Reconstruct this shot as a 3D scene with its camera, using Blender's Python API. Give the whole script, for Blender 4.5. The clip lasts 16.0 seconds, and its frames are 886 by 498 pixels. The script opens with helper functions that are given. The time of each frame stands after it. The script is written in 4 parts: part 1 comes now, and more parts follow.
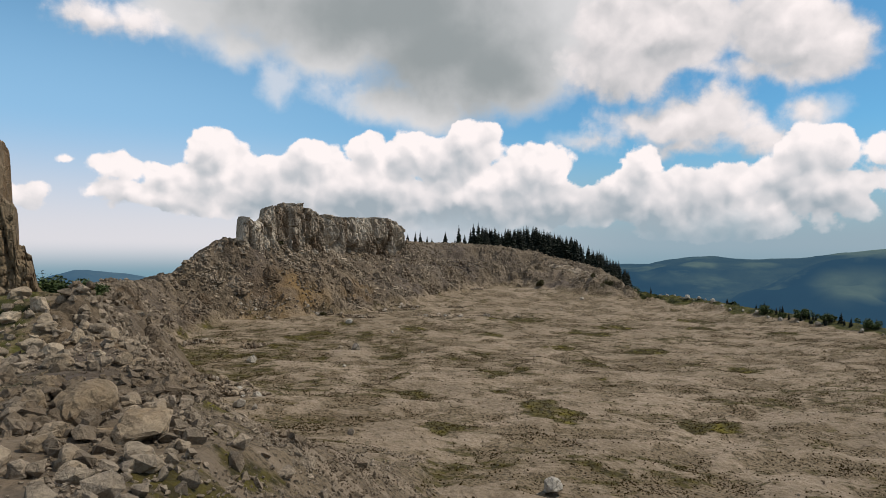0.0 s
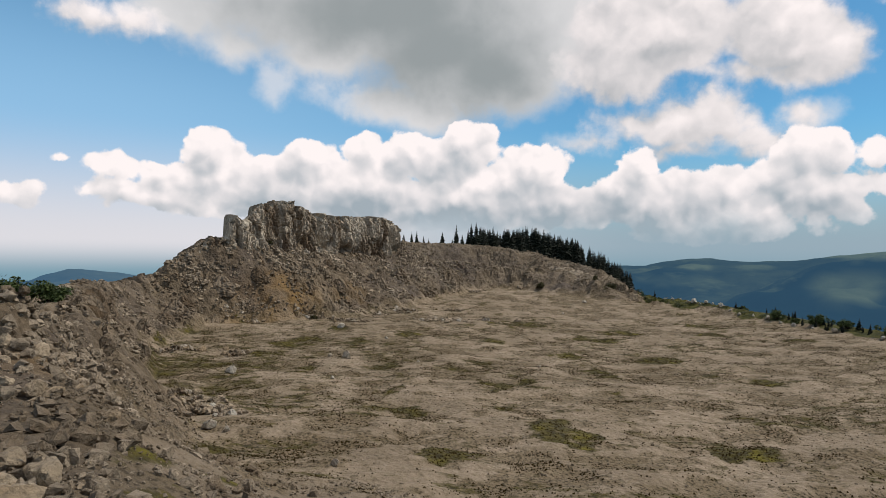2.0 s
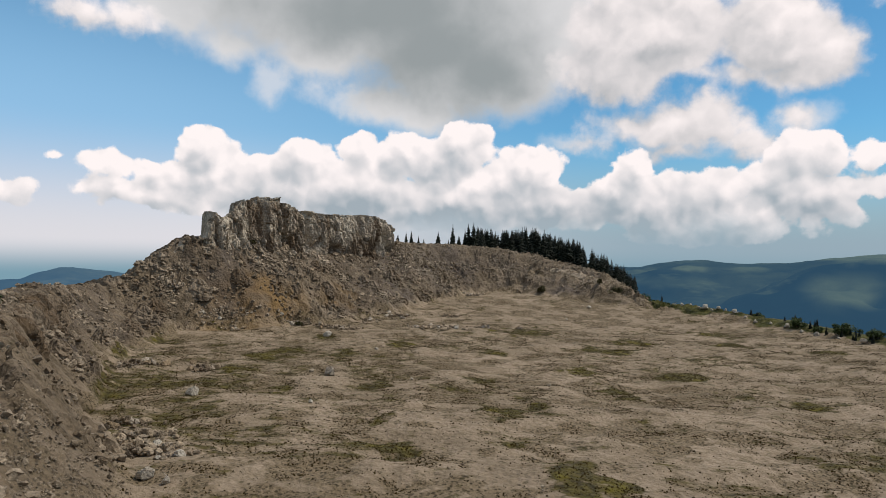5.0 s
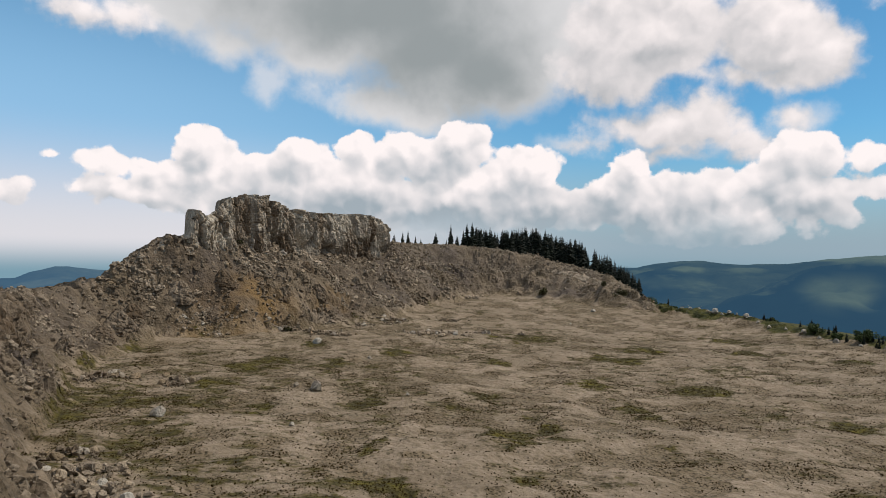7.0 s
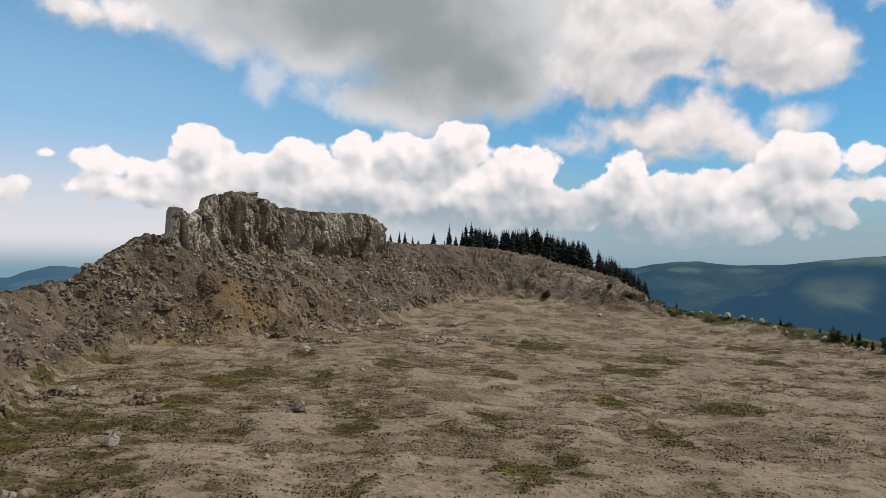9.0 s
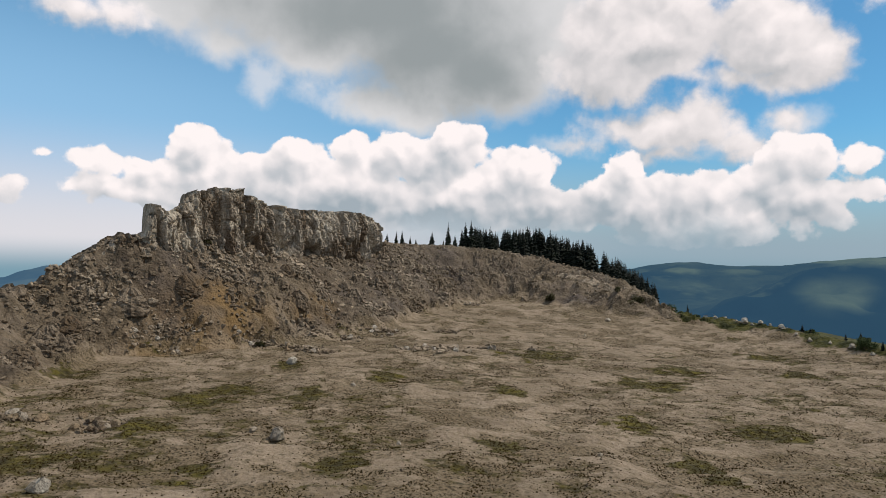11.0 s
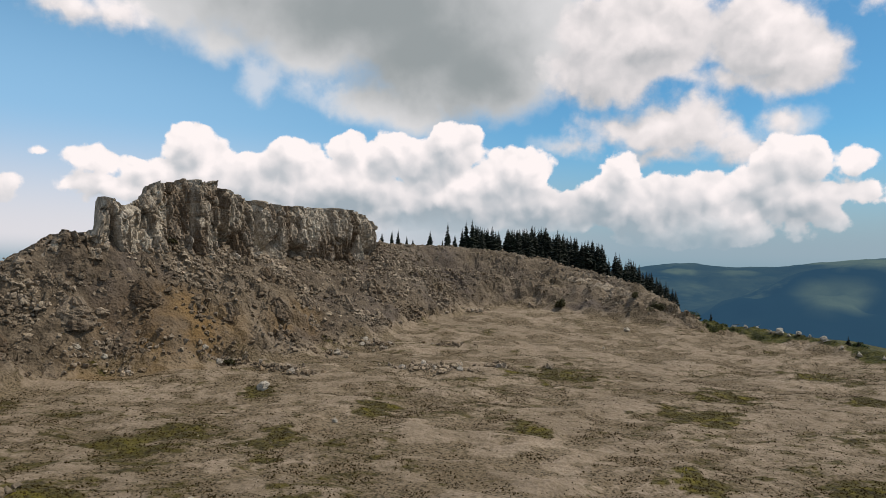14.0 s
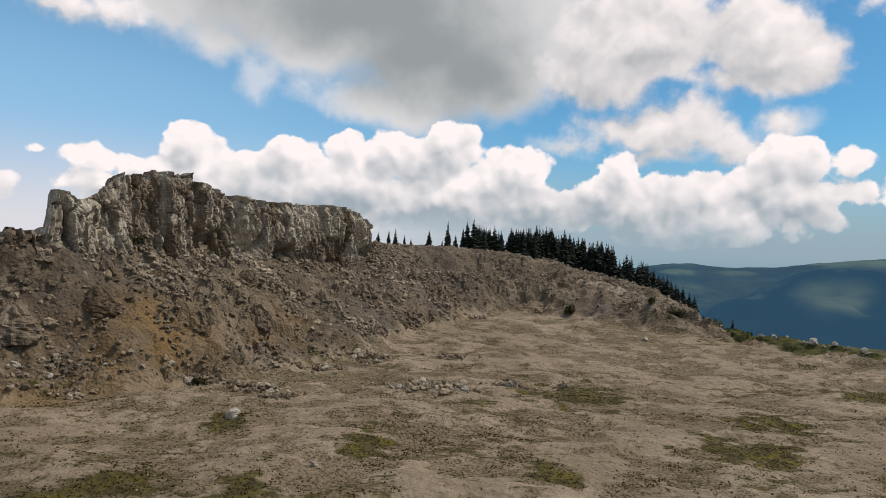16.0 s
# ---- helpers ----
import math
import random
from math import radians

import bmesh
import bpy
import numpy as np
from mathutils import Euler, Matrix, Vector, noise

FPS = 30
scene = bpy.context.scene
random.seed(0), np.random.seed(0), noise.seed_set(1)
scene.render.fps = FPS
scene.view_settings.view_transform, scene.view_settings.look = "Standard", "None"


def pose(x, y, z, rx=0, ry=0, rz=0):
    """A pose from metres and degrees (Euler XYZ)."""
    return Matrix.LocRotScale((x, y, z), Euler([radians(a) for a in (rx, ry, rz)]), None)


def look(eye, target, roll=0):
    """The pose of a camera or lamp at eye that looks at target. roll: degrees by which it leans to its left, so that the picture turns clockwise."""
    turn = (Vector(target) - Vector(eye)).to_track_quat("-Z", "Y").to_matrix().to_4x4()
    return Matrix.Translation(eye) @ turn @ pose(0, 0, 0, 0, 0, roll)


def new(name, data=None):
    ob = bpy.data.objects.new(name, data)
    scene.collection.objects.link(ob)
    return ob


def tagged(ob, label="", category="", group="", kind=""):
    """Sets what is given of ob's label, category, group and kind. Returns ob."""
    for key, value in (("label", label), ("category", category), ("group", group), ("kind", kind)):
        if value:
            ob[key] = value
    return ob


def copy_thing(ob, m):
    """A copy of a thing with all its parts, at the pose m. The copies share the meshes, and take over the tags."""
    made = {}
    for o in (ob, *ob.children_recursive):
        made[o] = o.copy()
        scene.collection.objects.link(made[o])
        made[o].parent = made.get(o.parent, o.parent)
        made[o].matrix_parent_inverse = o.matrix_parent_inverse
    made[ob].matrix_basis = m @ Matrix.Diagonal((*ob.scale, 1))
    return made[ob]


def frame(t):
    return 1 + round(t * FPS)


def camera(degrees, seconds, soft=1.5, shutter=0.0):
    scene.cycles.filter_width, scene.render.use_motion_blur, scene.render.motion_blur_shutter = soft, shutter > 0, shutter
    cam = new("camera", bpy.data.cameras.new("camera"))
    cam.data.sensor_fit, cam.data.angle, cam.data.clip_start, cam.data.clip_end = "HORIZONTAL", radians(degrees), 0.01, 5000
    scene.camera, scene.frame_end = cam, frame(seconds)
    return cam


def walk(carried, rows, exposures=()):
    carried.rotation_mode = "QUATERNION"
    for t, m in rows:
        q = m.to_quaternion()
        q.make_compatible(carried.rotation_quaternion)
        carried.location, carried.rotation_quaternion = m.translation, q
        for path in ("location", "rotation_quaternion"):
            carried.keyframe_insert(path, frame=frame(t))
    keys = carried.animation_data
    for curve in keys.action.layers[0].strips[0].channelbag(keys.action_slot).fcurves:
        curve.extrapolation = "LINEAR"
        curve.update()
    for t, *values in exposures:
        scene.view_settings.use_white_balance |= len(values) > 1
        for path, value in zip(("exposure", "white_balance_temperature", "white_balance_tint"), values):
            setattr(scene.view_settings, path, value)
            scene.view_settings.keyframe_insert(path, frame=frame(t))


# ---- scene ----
LENS = 70.0
cam = camera(LENS, 16.0, soft=0.7)

# seconds, eye (m), heading to the left, tilt up, lean to the left (degrees)
PATH = [
    (0, 0.000, 0.000, 0.000, -0.034, 0.229, 0.323),
    (0.5, -0.086, 1.830, -0.023, -0.122, 0.256, 0.401),
    (1, -0.163, 3.645, -0.029, -0.208, 0.277, 0.476),
    (1.5, -0.231, 5.450, -0.021, -0.292, 0.294, 0.548),
    (2, -0.291, 7.248, -0.000, -0.375, 0.306, 0.616),
    (2.5, -0.345, 9.044, 0.030, -0.456, 0.315, 0.680),
    (3, -0.395, 10.843, 0.069, -0.536, 0.322, 0.741),
    (3.5, -0.440, 12.648, 0.113, -0.614, 0.326, 0.798),
    (4, -0.482, 14.464, 0.163, -0.690, 0.329, 0.851),
    (4.5, -0.522, 16.295, 0.216, -0.764, 0.331, 0.900),
    (5, -0.560, 18.143, 0.270, -0.837, 0.332, 0.946),
    (5.5, -0.598, 20.014, 0.326, -0.907, 0.334, 0.989),
    (6, -0.636, 21.911, 0.381, -0.977, 0.335, 1.028),
    (6.5, -0.674, 23.837, 0.436, -1.044, 0.337, 1.064),
    (7, -0.713, 25.796, 0.489, -1.110, 0.339, 1.098),
    (7.5, -0.754, 27.791, 0.541, -1.175, 0.342, 1.128),
    (8, -0.797, 29.826, 0.590, -1.238, 0.346, 1.157),
    (8.5, -0.842, 31.903, 0.638, -1.299, 0.351, 1.184),
    (9, -0.890, 34.026, 0.683, -1.359, 0.356, 1.209),
    (9.5, -0.939, 36.197, 0.726, -1.418, 0.362, 1.233),
    (10, -0.992, 38.420, 0.768, -1.475, 0.369, 1.256),
    (10.5, -1.047, 40.696, 0.809, -1.531, 0.375, 1.280),
    (11, -1.104, 43.030, 0.850, -1.586, 0.382, 1.303),
    (11.5, -1.164, 45.423, 0.892, -1.640, 0.389, 1.328),
    (12, -1.226, 47.878, 0.936, -1.693, 0.394, 1.354),
    (12.5, -1.290, 50.397, 0.983, -1.746, 0.399, 1.382),
    (13, -1.355, 52.983, 1.035, -1.797, 0.401, 1.412),
    (13.5, -1.421, 55.637, 1.092, -1.849, 0.401, 1.447),
    (14, -1.488, 58.362, 1.158, -1.899, 0.398, 1.485),
    (14.5, -1.554, 61.159, 1.234, -1.950, 0.392, 1.528),
    (15, -1.620, 64.031, 1.321, -2.000, 0.381, 1.577),
    (15.5, -1.684, 66.980, 1.423, -2.050, 0.364, 1.633),
    (16, -1.745, 70.006, 1.541, -2.100, 0.342, 1.696),
]


def flown(x, y, z, yaw, pitch, roll):
    a, b = radians(yaw), radians(pitch)
    ahead = Vector((-math.sin(a) * math.cos(b), math.cos(a) * math.cos(b), math.sin(b)))
    eye = Vector((x, y, z))
    return look(eye, eye + ahead * 10, roll)


walk(cam, [(t, flown(*row)) for t, *row in PATH])

# ---- sky and sun ----
SUN_HEIGHT, SUN_TURN = 56.0, 80.0      # degrees up, and clockwise from +y
world = bpy.data.worlds.new("sky")
scene.world = world
world.use_nodes = True

wt = world.node_tree
wt.nodes.clear()


def wn(kind, **props):
    n = wt.nodes.new(kind)
    for key, value in props.items():
        setattr(n, key, value)
    return n


def wmath(op, a, b=None, c=None, clamp=False):
    n = wn("ShaderNodeMath", operation=op, use_clamp=clamp)
    for k, v in enumerate((a, b, c)):
        if v is None:
            continue
        if isinstance(v, (int, float)):
            n.inputs[k].default_value = v
        else:
            wt.links.new(v, n.inputs[k])
    return n.outputs[0]


def wmix(fac, a, b):
    n = wn("ShaderNodeMix", data_type="RGBA")
    for k, v in ((0, fac), (6, a), (7, b)):
        if isinstance(v, (int, float)):
            n.inputs[k].default_value = v
        elif isinstance(v, tuple):
            n.inputs[k].default_value = (*v, 1)
        else:
            wt.links.new(v, n.inputs[k])
    return n.outputs[2]


def wnoise(vec, scale, detail, rough=0.55, w=0.0):
    n = wn("ShaderNodeTexNoise", noise_dimensions="3D")
    wt.links.new(vec, n.inputs["Vector"])
    n.inputs["Scale"].default_value, n.inputs["Detail"].default_value = scale, detail
    n.inputs["Roughness"].default_value = rough
    return n.outputs["Fac"], n.outputs["Color"]


def wramp(v, lo, hi, smooth=True):
    n = wn("ShaderNodeMapRange", interpolation_type="SMOOTHSTEP" if smooth else "LINEAR")
    wt.links.new(v, n.inputs[0])
    n.inputs[1].default_value, n.inputs[2].default_value = lo, hi
    return n.outputs[0]


sky = wn("ShaderNodeTexSky", sky_type="NISHITA", sun_disc=False)
sky.sun_elevation, sky.sun_rotation = radians(SUN_HEIGHT), radians(SUN_TURN)
sky.altitude, sky.air_density, sky.dust_density = 1500, 1.0, 0.6
coords = wn("ShaderNodeTexCoord").outputs["Generated"]
# warped directions give the clouds their billows
_, col = wnoise(coords, 9.0, 3)
_, col2 = wnoise(coords, 34.0, 5, 0.6)


def wvec(op, a, b):
    n = wn("ShaderNodeVectorMath", operation=op)
    for k, v in enumerate((a, b)):
        if isinstance(v, tuple):
            n.inputs[k].default_value = v
        elif isinstance(v, (int, float)):
            n.inputs[3].default_value = v
        else:
            wt.links.new(v, n.inputs[k])
    return n.outputs[0]


def wscale(a, f):
    n = wn("ShaderNodeVectorMath", operation="SCALE")
    wt.links.new(a, n.inputs[0])
    n.inputs[3].default_value = f
    return n.outputs[0]


def wcells(vec, scale):
    """Rounded lobes: the distance to the nearest of scattered centres, softened."""
    n = wn("ShaderNodeTexVoronoi", feature="SMOOTH_F1")
    wt.links.new(vec, n.inputs["Vector"])
    n.inputs["Scale"].default_value, n.inputs["Smoothness"].default_value = scale, 0.25
    return n.outputs["Distance"]


def degrees_of(vec):
    """Azimuth (clockwise from +y) and height of a direction, in degrees, as a vector, and the height alone."""
    sep = wn("ShaderNodeSeparateXYZ")
    wt.links.new(vec, sep.inputs[0])
    both = wn("ShaderNodeCombineXYZ")
    wt.links.new(wmath("MULTIPLY", wmath("ARCTAN2", sep.outputs[0], sep.outputs[1]), 57.29578), both.inputs[0])
    up = wmath("MULTIPLY", wmath("ARCSINE", sep.outputs[2]), 57.29578)
    wt.links.new(up, both.inputs[1])
    return both.outputs[0], up


centred = wvec("SUBTRACT", col, (0.5, 0.5, 0.5))
centred2 = wvec("SUBTRACT", col2, (0.5, 0.5, 0.5))
bent = wvec("ADD", coords, wvec("ADD", wscale(centred, 0.030), wscale(centred2, 0.016)))
soft_bent = wvec("ADD", coords, wvec("ADD", wscale(centred, 0.060), wscale(centred2, 0.022)))


def puffs(vec, rows, blend=0.5):
    """The thickness, in degrees, of clouds given as ellipses: azimuth, height, half width, half height (degrees)."""
    angles, _ = degrees_of(vec)
    total = None
    for a, e, wide, high in rows:
        v = wvec("MULTIPLY", wvec("SUBTRACT", angles, (a, e, 0)), (1 / wide, 1 / high, 1))
        n = wn("ShaderNodeVectorMath", operation="LENGTH")
        wt.links.new(v, n.inputs[0])
        one = wmath("MULTIPLY_ADD", n.outputs["Value"], -min(wide, high), min(wide, high))
        total = one if total is None else wmath("SMOOTH_MAX", total, one, blend)
    return total


def billows(vec, big, small):
    """Thickness with rounded heads of two sizes on it."""
    lobes = wmath("ADD", wmath("MULTIPLY", wcells(vec, 17.0), big), wmath("MULTIPLY", wcells(vec, 46.0), small))
    return wmath("SUBTRACT", 0.45 * (big + small), lobes)


LOW_BANK = [(-30.5, 6.9, 1.2, 0.35), (-27.1, 6.9, 3.1, 1.4), (-26.2, 4.7, 4.1, 1.4), (-23.8, 6.1, 1.9, 1.5), (-20.3, 8.4, 2.5, 2.1), (-20.5, 5.9, 4.0, 2.3),
            (-17.9, 7.2, 1.4, 1.8), (-16.4, 4.7, 4.6, 2.4), (-11.7, 7.8, 3.2, 2.1), (-14.8, 6.9, 2.3, 1.5), (-6.3, 8.7, 2.2, 2.1), (-3.2, 8.7, 2.8, 1.9),
            (-7.7, 5.3, 6.5, 3.0), (2.9, 9.3, 3.0, 2.7), (0.6, 7.8, 4.3, 2.5), (8.5, 7.4, 3.3, 2.4), (2.0, 4.2, 13.1, 2.6), (10.1, 4.0, 7.5, 2.3), (-13.2, 5.2, 6.0, 2.4), (-22, 4.6, 6, 1.6), (6.0, 6.4, 5.0, 2.2)]
RIGHT_BANK = [(17.4, 7.5, 2.0, 2.2), (16.2, 5.0, 3.2, 2.5), (21.8, 5.2, 4.0, 2.3), (24.4, 5.9, 2.6, 2.0), (29.7, 8.1, 2.6, 2.2), (32.0, 8.0, 1.8, 2.1),
              (28.4, 6.1, 3.2, 2.3), (35.3, 8.0, 1.6, 1.0), (19.7, 3.6, 6.0, 1.6), (25.9, 3.7, 4.2, 1.7), (30.4, 4.9, 4.3, 2.3), (33.4, 3.2, 1.5, 1.2),
              (35.4, 5.6, 1.4, 1.1), (-33.3, 4.5, 1.6, 1.2), (41, 6.0, 4.0, 2.6), (-42, 6.0, 5.0, 2.4), (24, 2.6, 9.0, 1.8), (20, 4.4, 5.0, 2.0)]
WHITE_HEAPS = [(23.2, 10.7, 4.0, 2.1), (23.9, 12.1, 1.4, 0.9), (18.0, 12.0, 4.2, 1.3), (25.8, 9.8, 1.9, 1.5), (29.9, 10.8, 1.8, 1.2), (13.7, 9.7, 2.1, 0.7),
               (20.6, 8.8, 3.6, 1.2), (19.0, 18.6, 7.9, 4.6), (27.8, 17.7, 6.1, 3.8), (30.0, 14.6, 4.1, 1.8), (25.5, 14.5, 3.3, 1.5), (32.3, 16.6, 2.2, 2.8),
               (15.8, 15.7, 5.3, 3.1), (36.5, 19.2, 2.4, 0.9), (20.6, 11.2, 6.2, 2.1), (27.2, 8.8, 2.6, 1.5), (20.8, 15.9, 3.4, 1.7), (-29.8, 17.7, 2.9, 1.6), (-30.1, 16.6, 1.3, 0.8), (-25.9, 18.2, 2.4, 1.7)]
GREY_DECK = [(-6.0, 20.9, 17.6, 5.1), (3.2, 17.3, 9.4, 5.8), (-1.0, 12.9, 4.3, 2.8), (-10.4, 17.2, 6.1, 2.8), (5.4, 14.2, 4.8, 2.8), (-22.1, 19.4, 5.6, 2.5),
             (-18.1, 17.0, 3.4, 1.7), (9.8, 19.1, 5.5, 4.5), (4, 27, 24, 6.0), (-4.2, 13.4, 4.0, 2.2)]
WISPS = [(-8.9, 13.3, 3.0, 1.0), (-11.1, 13.9, 1.8, 0.8), (12.6, 9.6, 2.4, 0.8), (30.2, 10.8, 2.4, 1.4), (-15.0, 14.2, 1.6, 2.0)]
DARK_FEET = [(17, 2.6, 7, 0.8), (11.0, 4.2, 5.5, 1.7), (-5, 3.6, 7.0, 1.5), (31.5, 5.9, 4.0, 1.1), (31.0, 2.8, 4.0, 0.8), (-14.5, 5.4, 2.6, 1.6), (20, 6.0, 1.8, 0.9), (34.5, 6.3, 3.0, 1.0), (33.5, 4.6, 3.5, 0.7), (-2, 6.6, 3.0, 1.0), (25.5, 4.8, 2.2, 0.7)]

fine, _ = wnoise(coords, 22.0, 8, 0.62)
fluff = wmath("SUBTRACT", fine, 0.5)
crisp, _ = wnoise(coords, 70.0, 5, 0.6)
broad, _ = wnoise(coords, 7.0, 4, 0.5)
broad = wmath("SUBTRACT", broad, 0.5)
plain = wn("ShaderNodeSeparateXYZ")
wt.links.new(coords, plain.inputs[0])
_, rise = degrees_of(coords)

# clear air: paler towards the left and the horizon
blue = wn("ShaderNodeVectorMath", operation="MULTIPLY")
wt.links.new(sky.outputs[0], blue.inputs[0])
blue.inputs[1].default_value = (0.070, 0.122, 0.130)
sides = wramp(plain.outputs[0], -0.55, 0.35)
blue_c = wmix(wmath("MULTIPLY", sides, 0.30), blue.outputs[0], (0.045, 0.20, 0.42))
air = wmix(wmath("MULTIPLY", wmath("SUBTRACT", 1.0, sides), wramp(wmath("MULTIPLY", rise, -1.0), -26.0, -6.0)), blue_c, (0.30, 0.53, 0.78))
low_air = wmix(wramp(plain.outputs[0], -0.35, 0.35), (0.72, 0.71, 0.75), (0.31, 0.41, 0.48))
hazy = wmix(wramp(rise, 0.6, 11.0), low_air, air)
hazy = wmix(wramp(rise, -2.2, 0.9), (0.20, 0.34, 0.42), hazy)

# the sky away from the view is broken cloud of the same kind
around, _ = wnoise(coords, 2.2, 5, 0.6)
ahead_n = wramp(plain.outputs[1], 0.55, 0.75)
wild = wmath("MULTIPLY", wramp(around, 0.42, 0.62), wmath("SUBTRACT", 1.0, ahead_n))
wild = wmath("MULTIPLY", wild, wramp(rise, 2, 8))

# low banks: crisp white heads, each shaded away from the sun, over blue-grey feet
TO_SUN = (0.010, 0.0, 0.020)
lit_from = wvec("ADD", bent, TO_SUN)
BANKS = LOW_BANK + RIGHT_BANK
thick = wmath("ADD", puffs(bent, BANKS), billows(bent, 0.9, 0.55))
thick_up = wmath("ADD", puffs(lit_from, BANKS), billows(lit_from, 0.9, 0.55))
thick = wmath("ADD", thick, wmath("MULTIPLY", fluff, 0.9))
bank_on = wramp(wmath("ADD", thick, wmath("MULTIPLY", wmath("SUBTRACT", crisp, 0.5), 0.55)), -0.06, 0.26)
bank_on = wmath("MULTIPLY", bank_on, wramp(wmath("ADD", rise, wmath("MULTIPLY_ADD", broad, 4.5, wmath("MULTIPLY", fluff, 2.0))), 0.4, 4.0))
feet = wramp(wmath("ADD", puffs(soft_bent, DARK_FEET, 1.0), wmath("MULTIPLY", fluff, 1.6)), -1.2, 1.2)
heads = wramp(wmath("MULTIPLY", thick_up, -1.0), -2.1, 0.1)
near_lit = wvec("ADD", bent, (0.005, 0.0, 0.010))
rounds = wmath("SUBTRACT", billows(lit_from, 1.0, 0.0), billows(bent, 1.0, 0.0))
rounds = wmath("ADD", rounds, wmath("SUBTRACT", billows(near_lit, 0.0, 0.9), billows(bent, 0.0, 0.9)))
glow = wmath("ADD", wmath("MULTIPLY_ADD", heads, 0.56, 0.12), wmath("MULTIPLY", rounds, -0.36))
glow = wmath("SUBTRACT", wmath("ADD", glow, wmath("MULTIPLY", fluff, 0.55)), wmath("MULTIPLY", feet, 0.26))
glow = wmath("ADD", glow, wmath("MULTIPLY", wramp(rise, 2.0, 7.0), 0.34))
bank_c = wmix(wramp(glow, 0.0, 1.0, False), (0.36, 0.42, 0.47), (1.0, 0.92, 0.91))

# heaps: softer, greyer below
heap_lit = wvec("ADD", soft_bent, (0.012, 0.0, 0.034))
heap = wmath("ADD", puffs(soft_bent, WHITE_HEAPS, 0.8), billows(soft_bent, 1.2, 0.5))
heap_up = wmath("ADD", puffs(heap_lit, WHITE_HEAPS, 0.8), billows(heap_lit, 1.2, 0.5))
heaps_on = wramp(wmath("ADD", heap, wmath("MULTIPLY", fluff, 1.9)), -0.35, 1.0)
heap_rounds = wmath("SUBTRACT", billows(heap_lit, 1.0, 0.5), billows(soft_bent, 1.0, 0.5))
heap_glow = wmath("ADD", wmath("MULTIPLY_ADD", wmath("SUBTRACT", heap_up, heap), -0.15, 0.50), wmath("MULTIPLY", fluff, 0.45))
heap_glow = wmath("ADD", wmath("ADD", heap_glow, wmath("MULTIPLY", heap_rounds, -0.30)), wmath("MULTIPLY", broad, 0.7))
heap_c = wmix(wramp(heap_glow, 0.05, 1.0, False), (0.47, 0.48, 0.50), (0.98, 0.90, 0.89))

# grey deck: thin and pale at its fringe, dim where it is thickest
deck = wmath("ADD", puffs(soft_bent, GREY_DECK, 1.2), wmath("MULTIPLY", broad, 2.2))
deck_on = wramp(wmath("ADD", deck, wmath("MULTIPLY", fluff, 1.6)), -0.7, 1.5)
dim = wmath("ADD", wmath("MULTIPLY", puffs(soft_bent, [(4.0, 15.8, 5.5, 4.6), (-6, 20.5, 14, 4.2), (0, 18, 9, 5)], 1.5), 0.22), wmath("ADD", wmath("MULTIPLY", broad, 0.9), wmath("MULTIPLY", fluff, 0.25)))
deck_c = wmix(wramp(dim, -0.55, 0.75), (0.74, 0.73, 0.74), (0.31, 0.34, 0.35))
wisps_on = wmath("MULTIPLY", wramp(wmath("ADD", puffs(soft_bent, WISPS, 0.8), wmath("MULTIPLY", fluff, 2.4)), -0.6, 1.2), 0.62)
c = wmix(wisps_on, hazy, (0.80, 0.78, 0.79))
c = wmix(deck_on, c, deck_c)
c = wmix(heaps_on, c, heap_c)
c = wmix(bank_on, c, bank_c)
c = wmix(wild, c, (0.62, 0.62, 0.62))
c = wmix(wramp(rise, -12, -2.5), (0.10, 0.12, 0.11), c)
bg = wn("ShaderNodeBackground")
wt.links.new(c, bg.inputs[0])
bg.inputs[1].default_value = 1.0
wt.links.new(bg.outputs[0], wn("ShaderNodeOutputWorld").inputs[0])

sun = new("sun", bpy.data.lights.new("sun", "SUN"))
sun.data.energy, sun.data.angle, sun.data.color = 3.2, radians(3), (1.0, 0.91, 0.78)
sun.rotation_euler = (radians(90 - SUN_HEIGHT), 0, radians(180 - SUN_TURN))

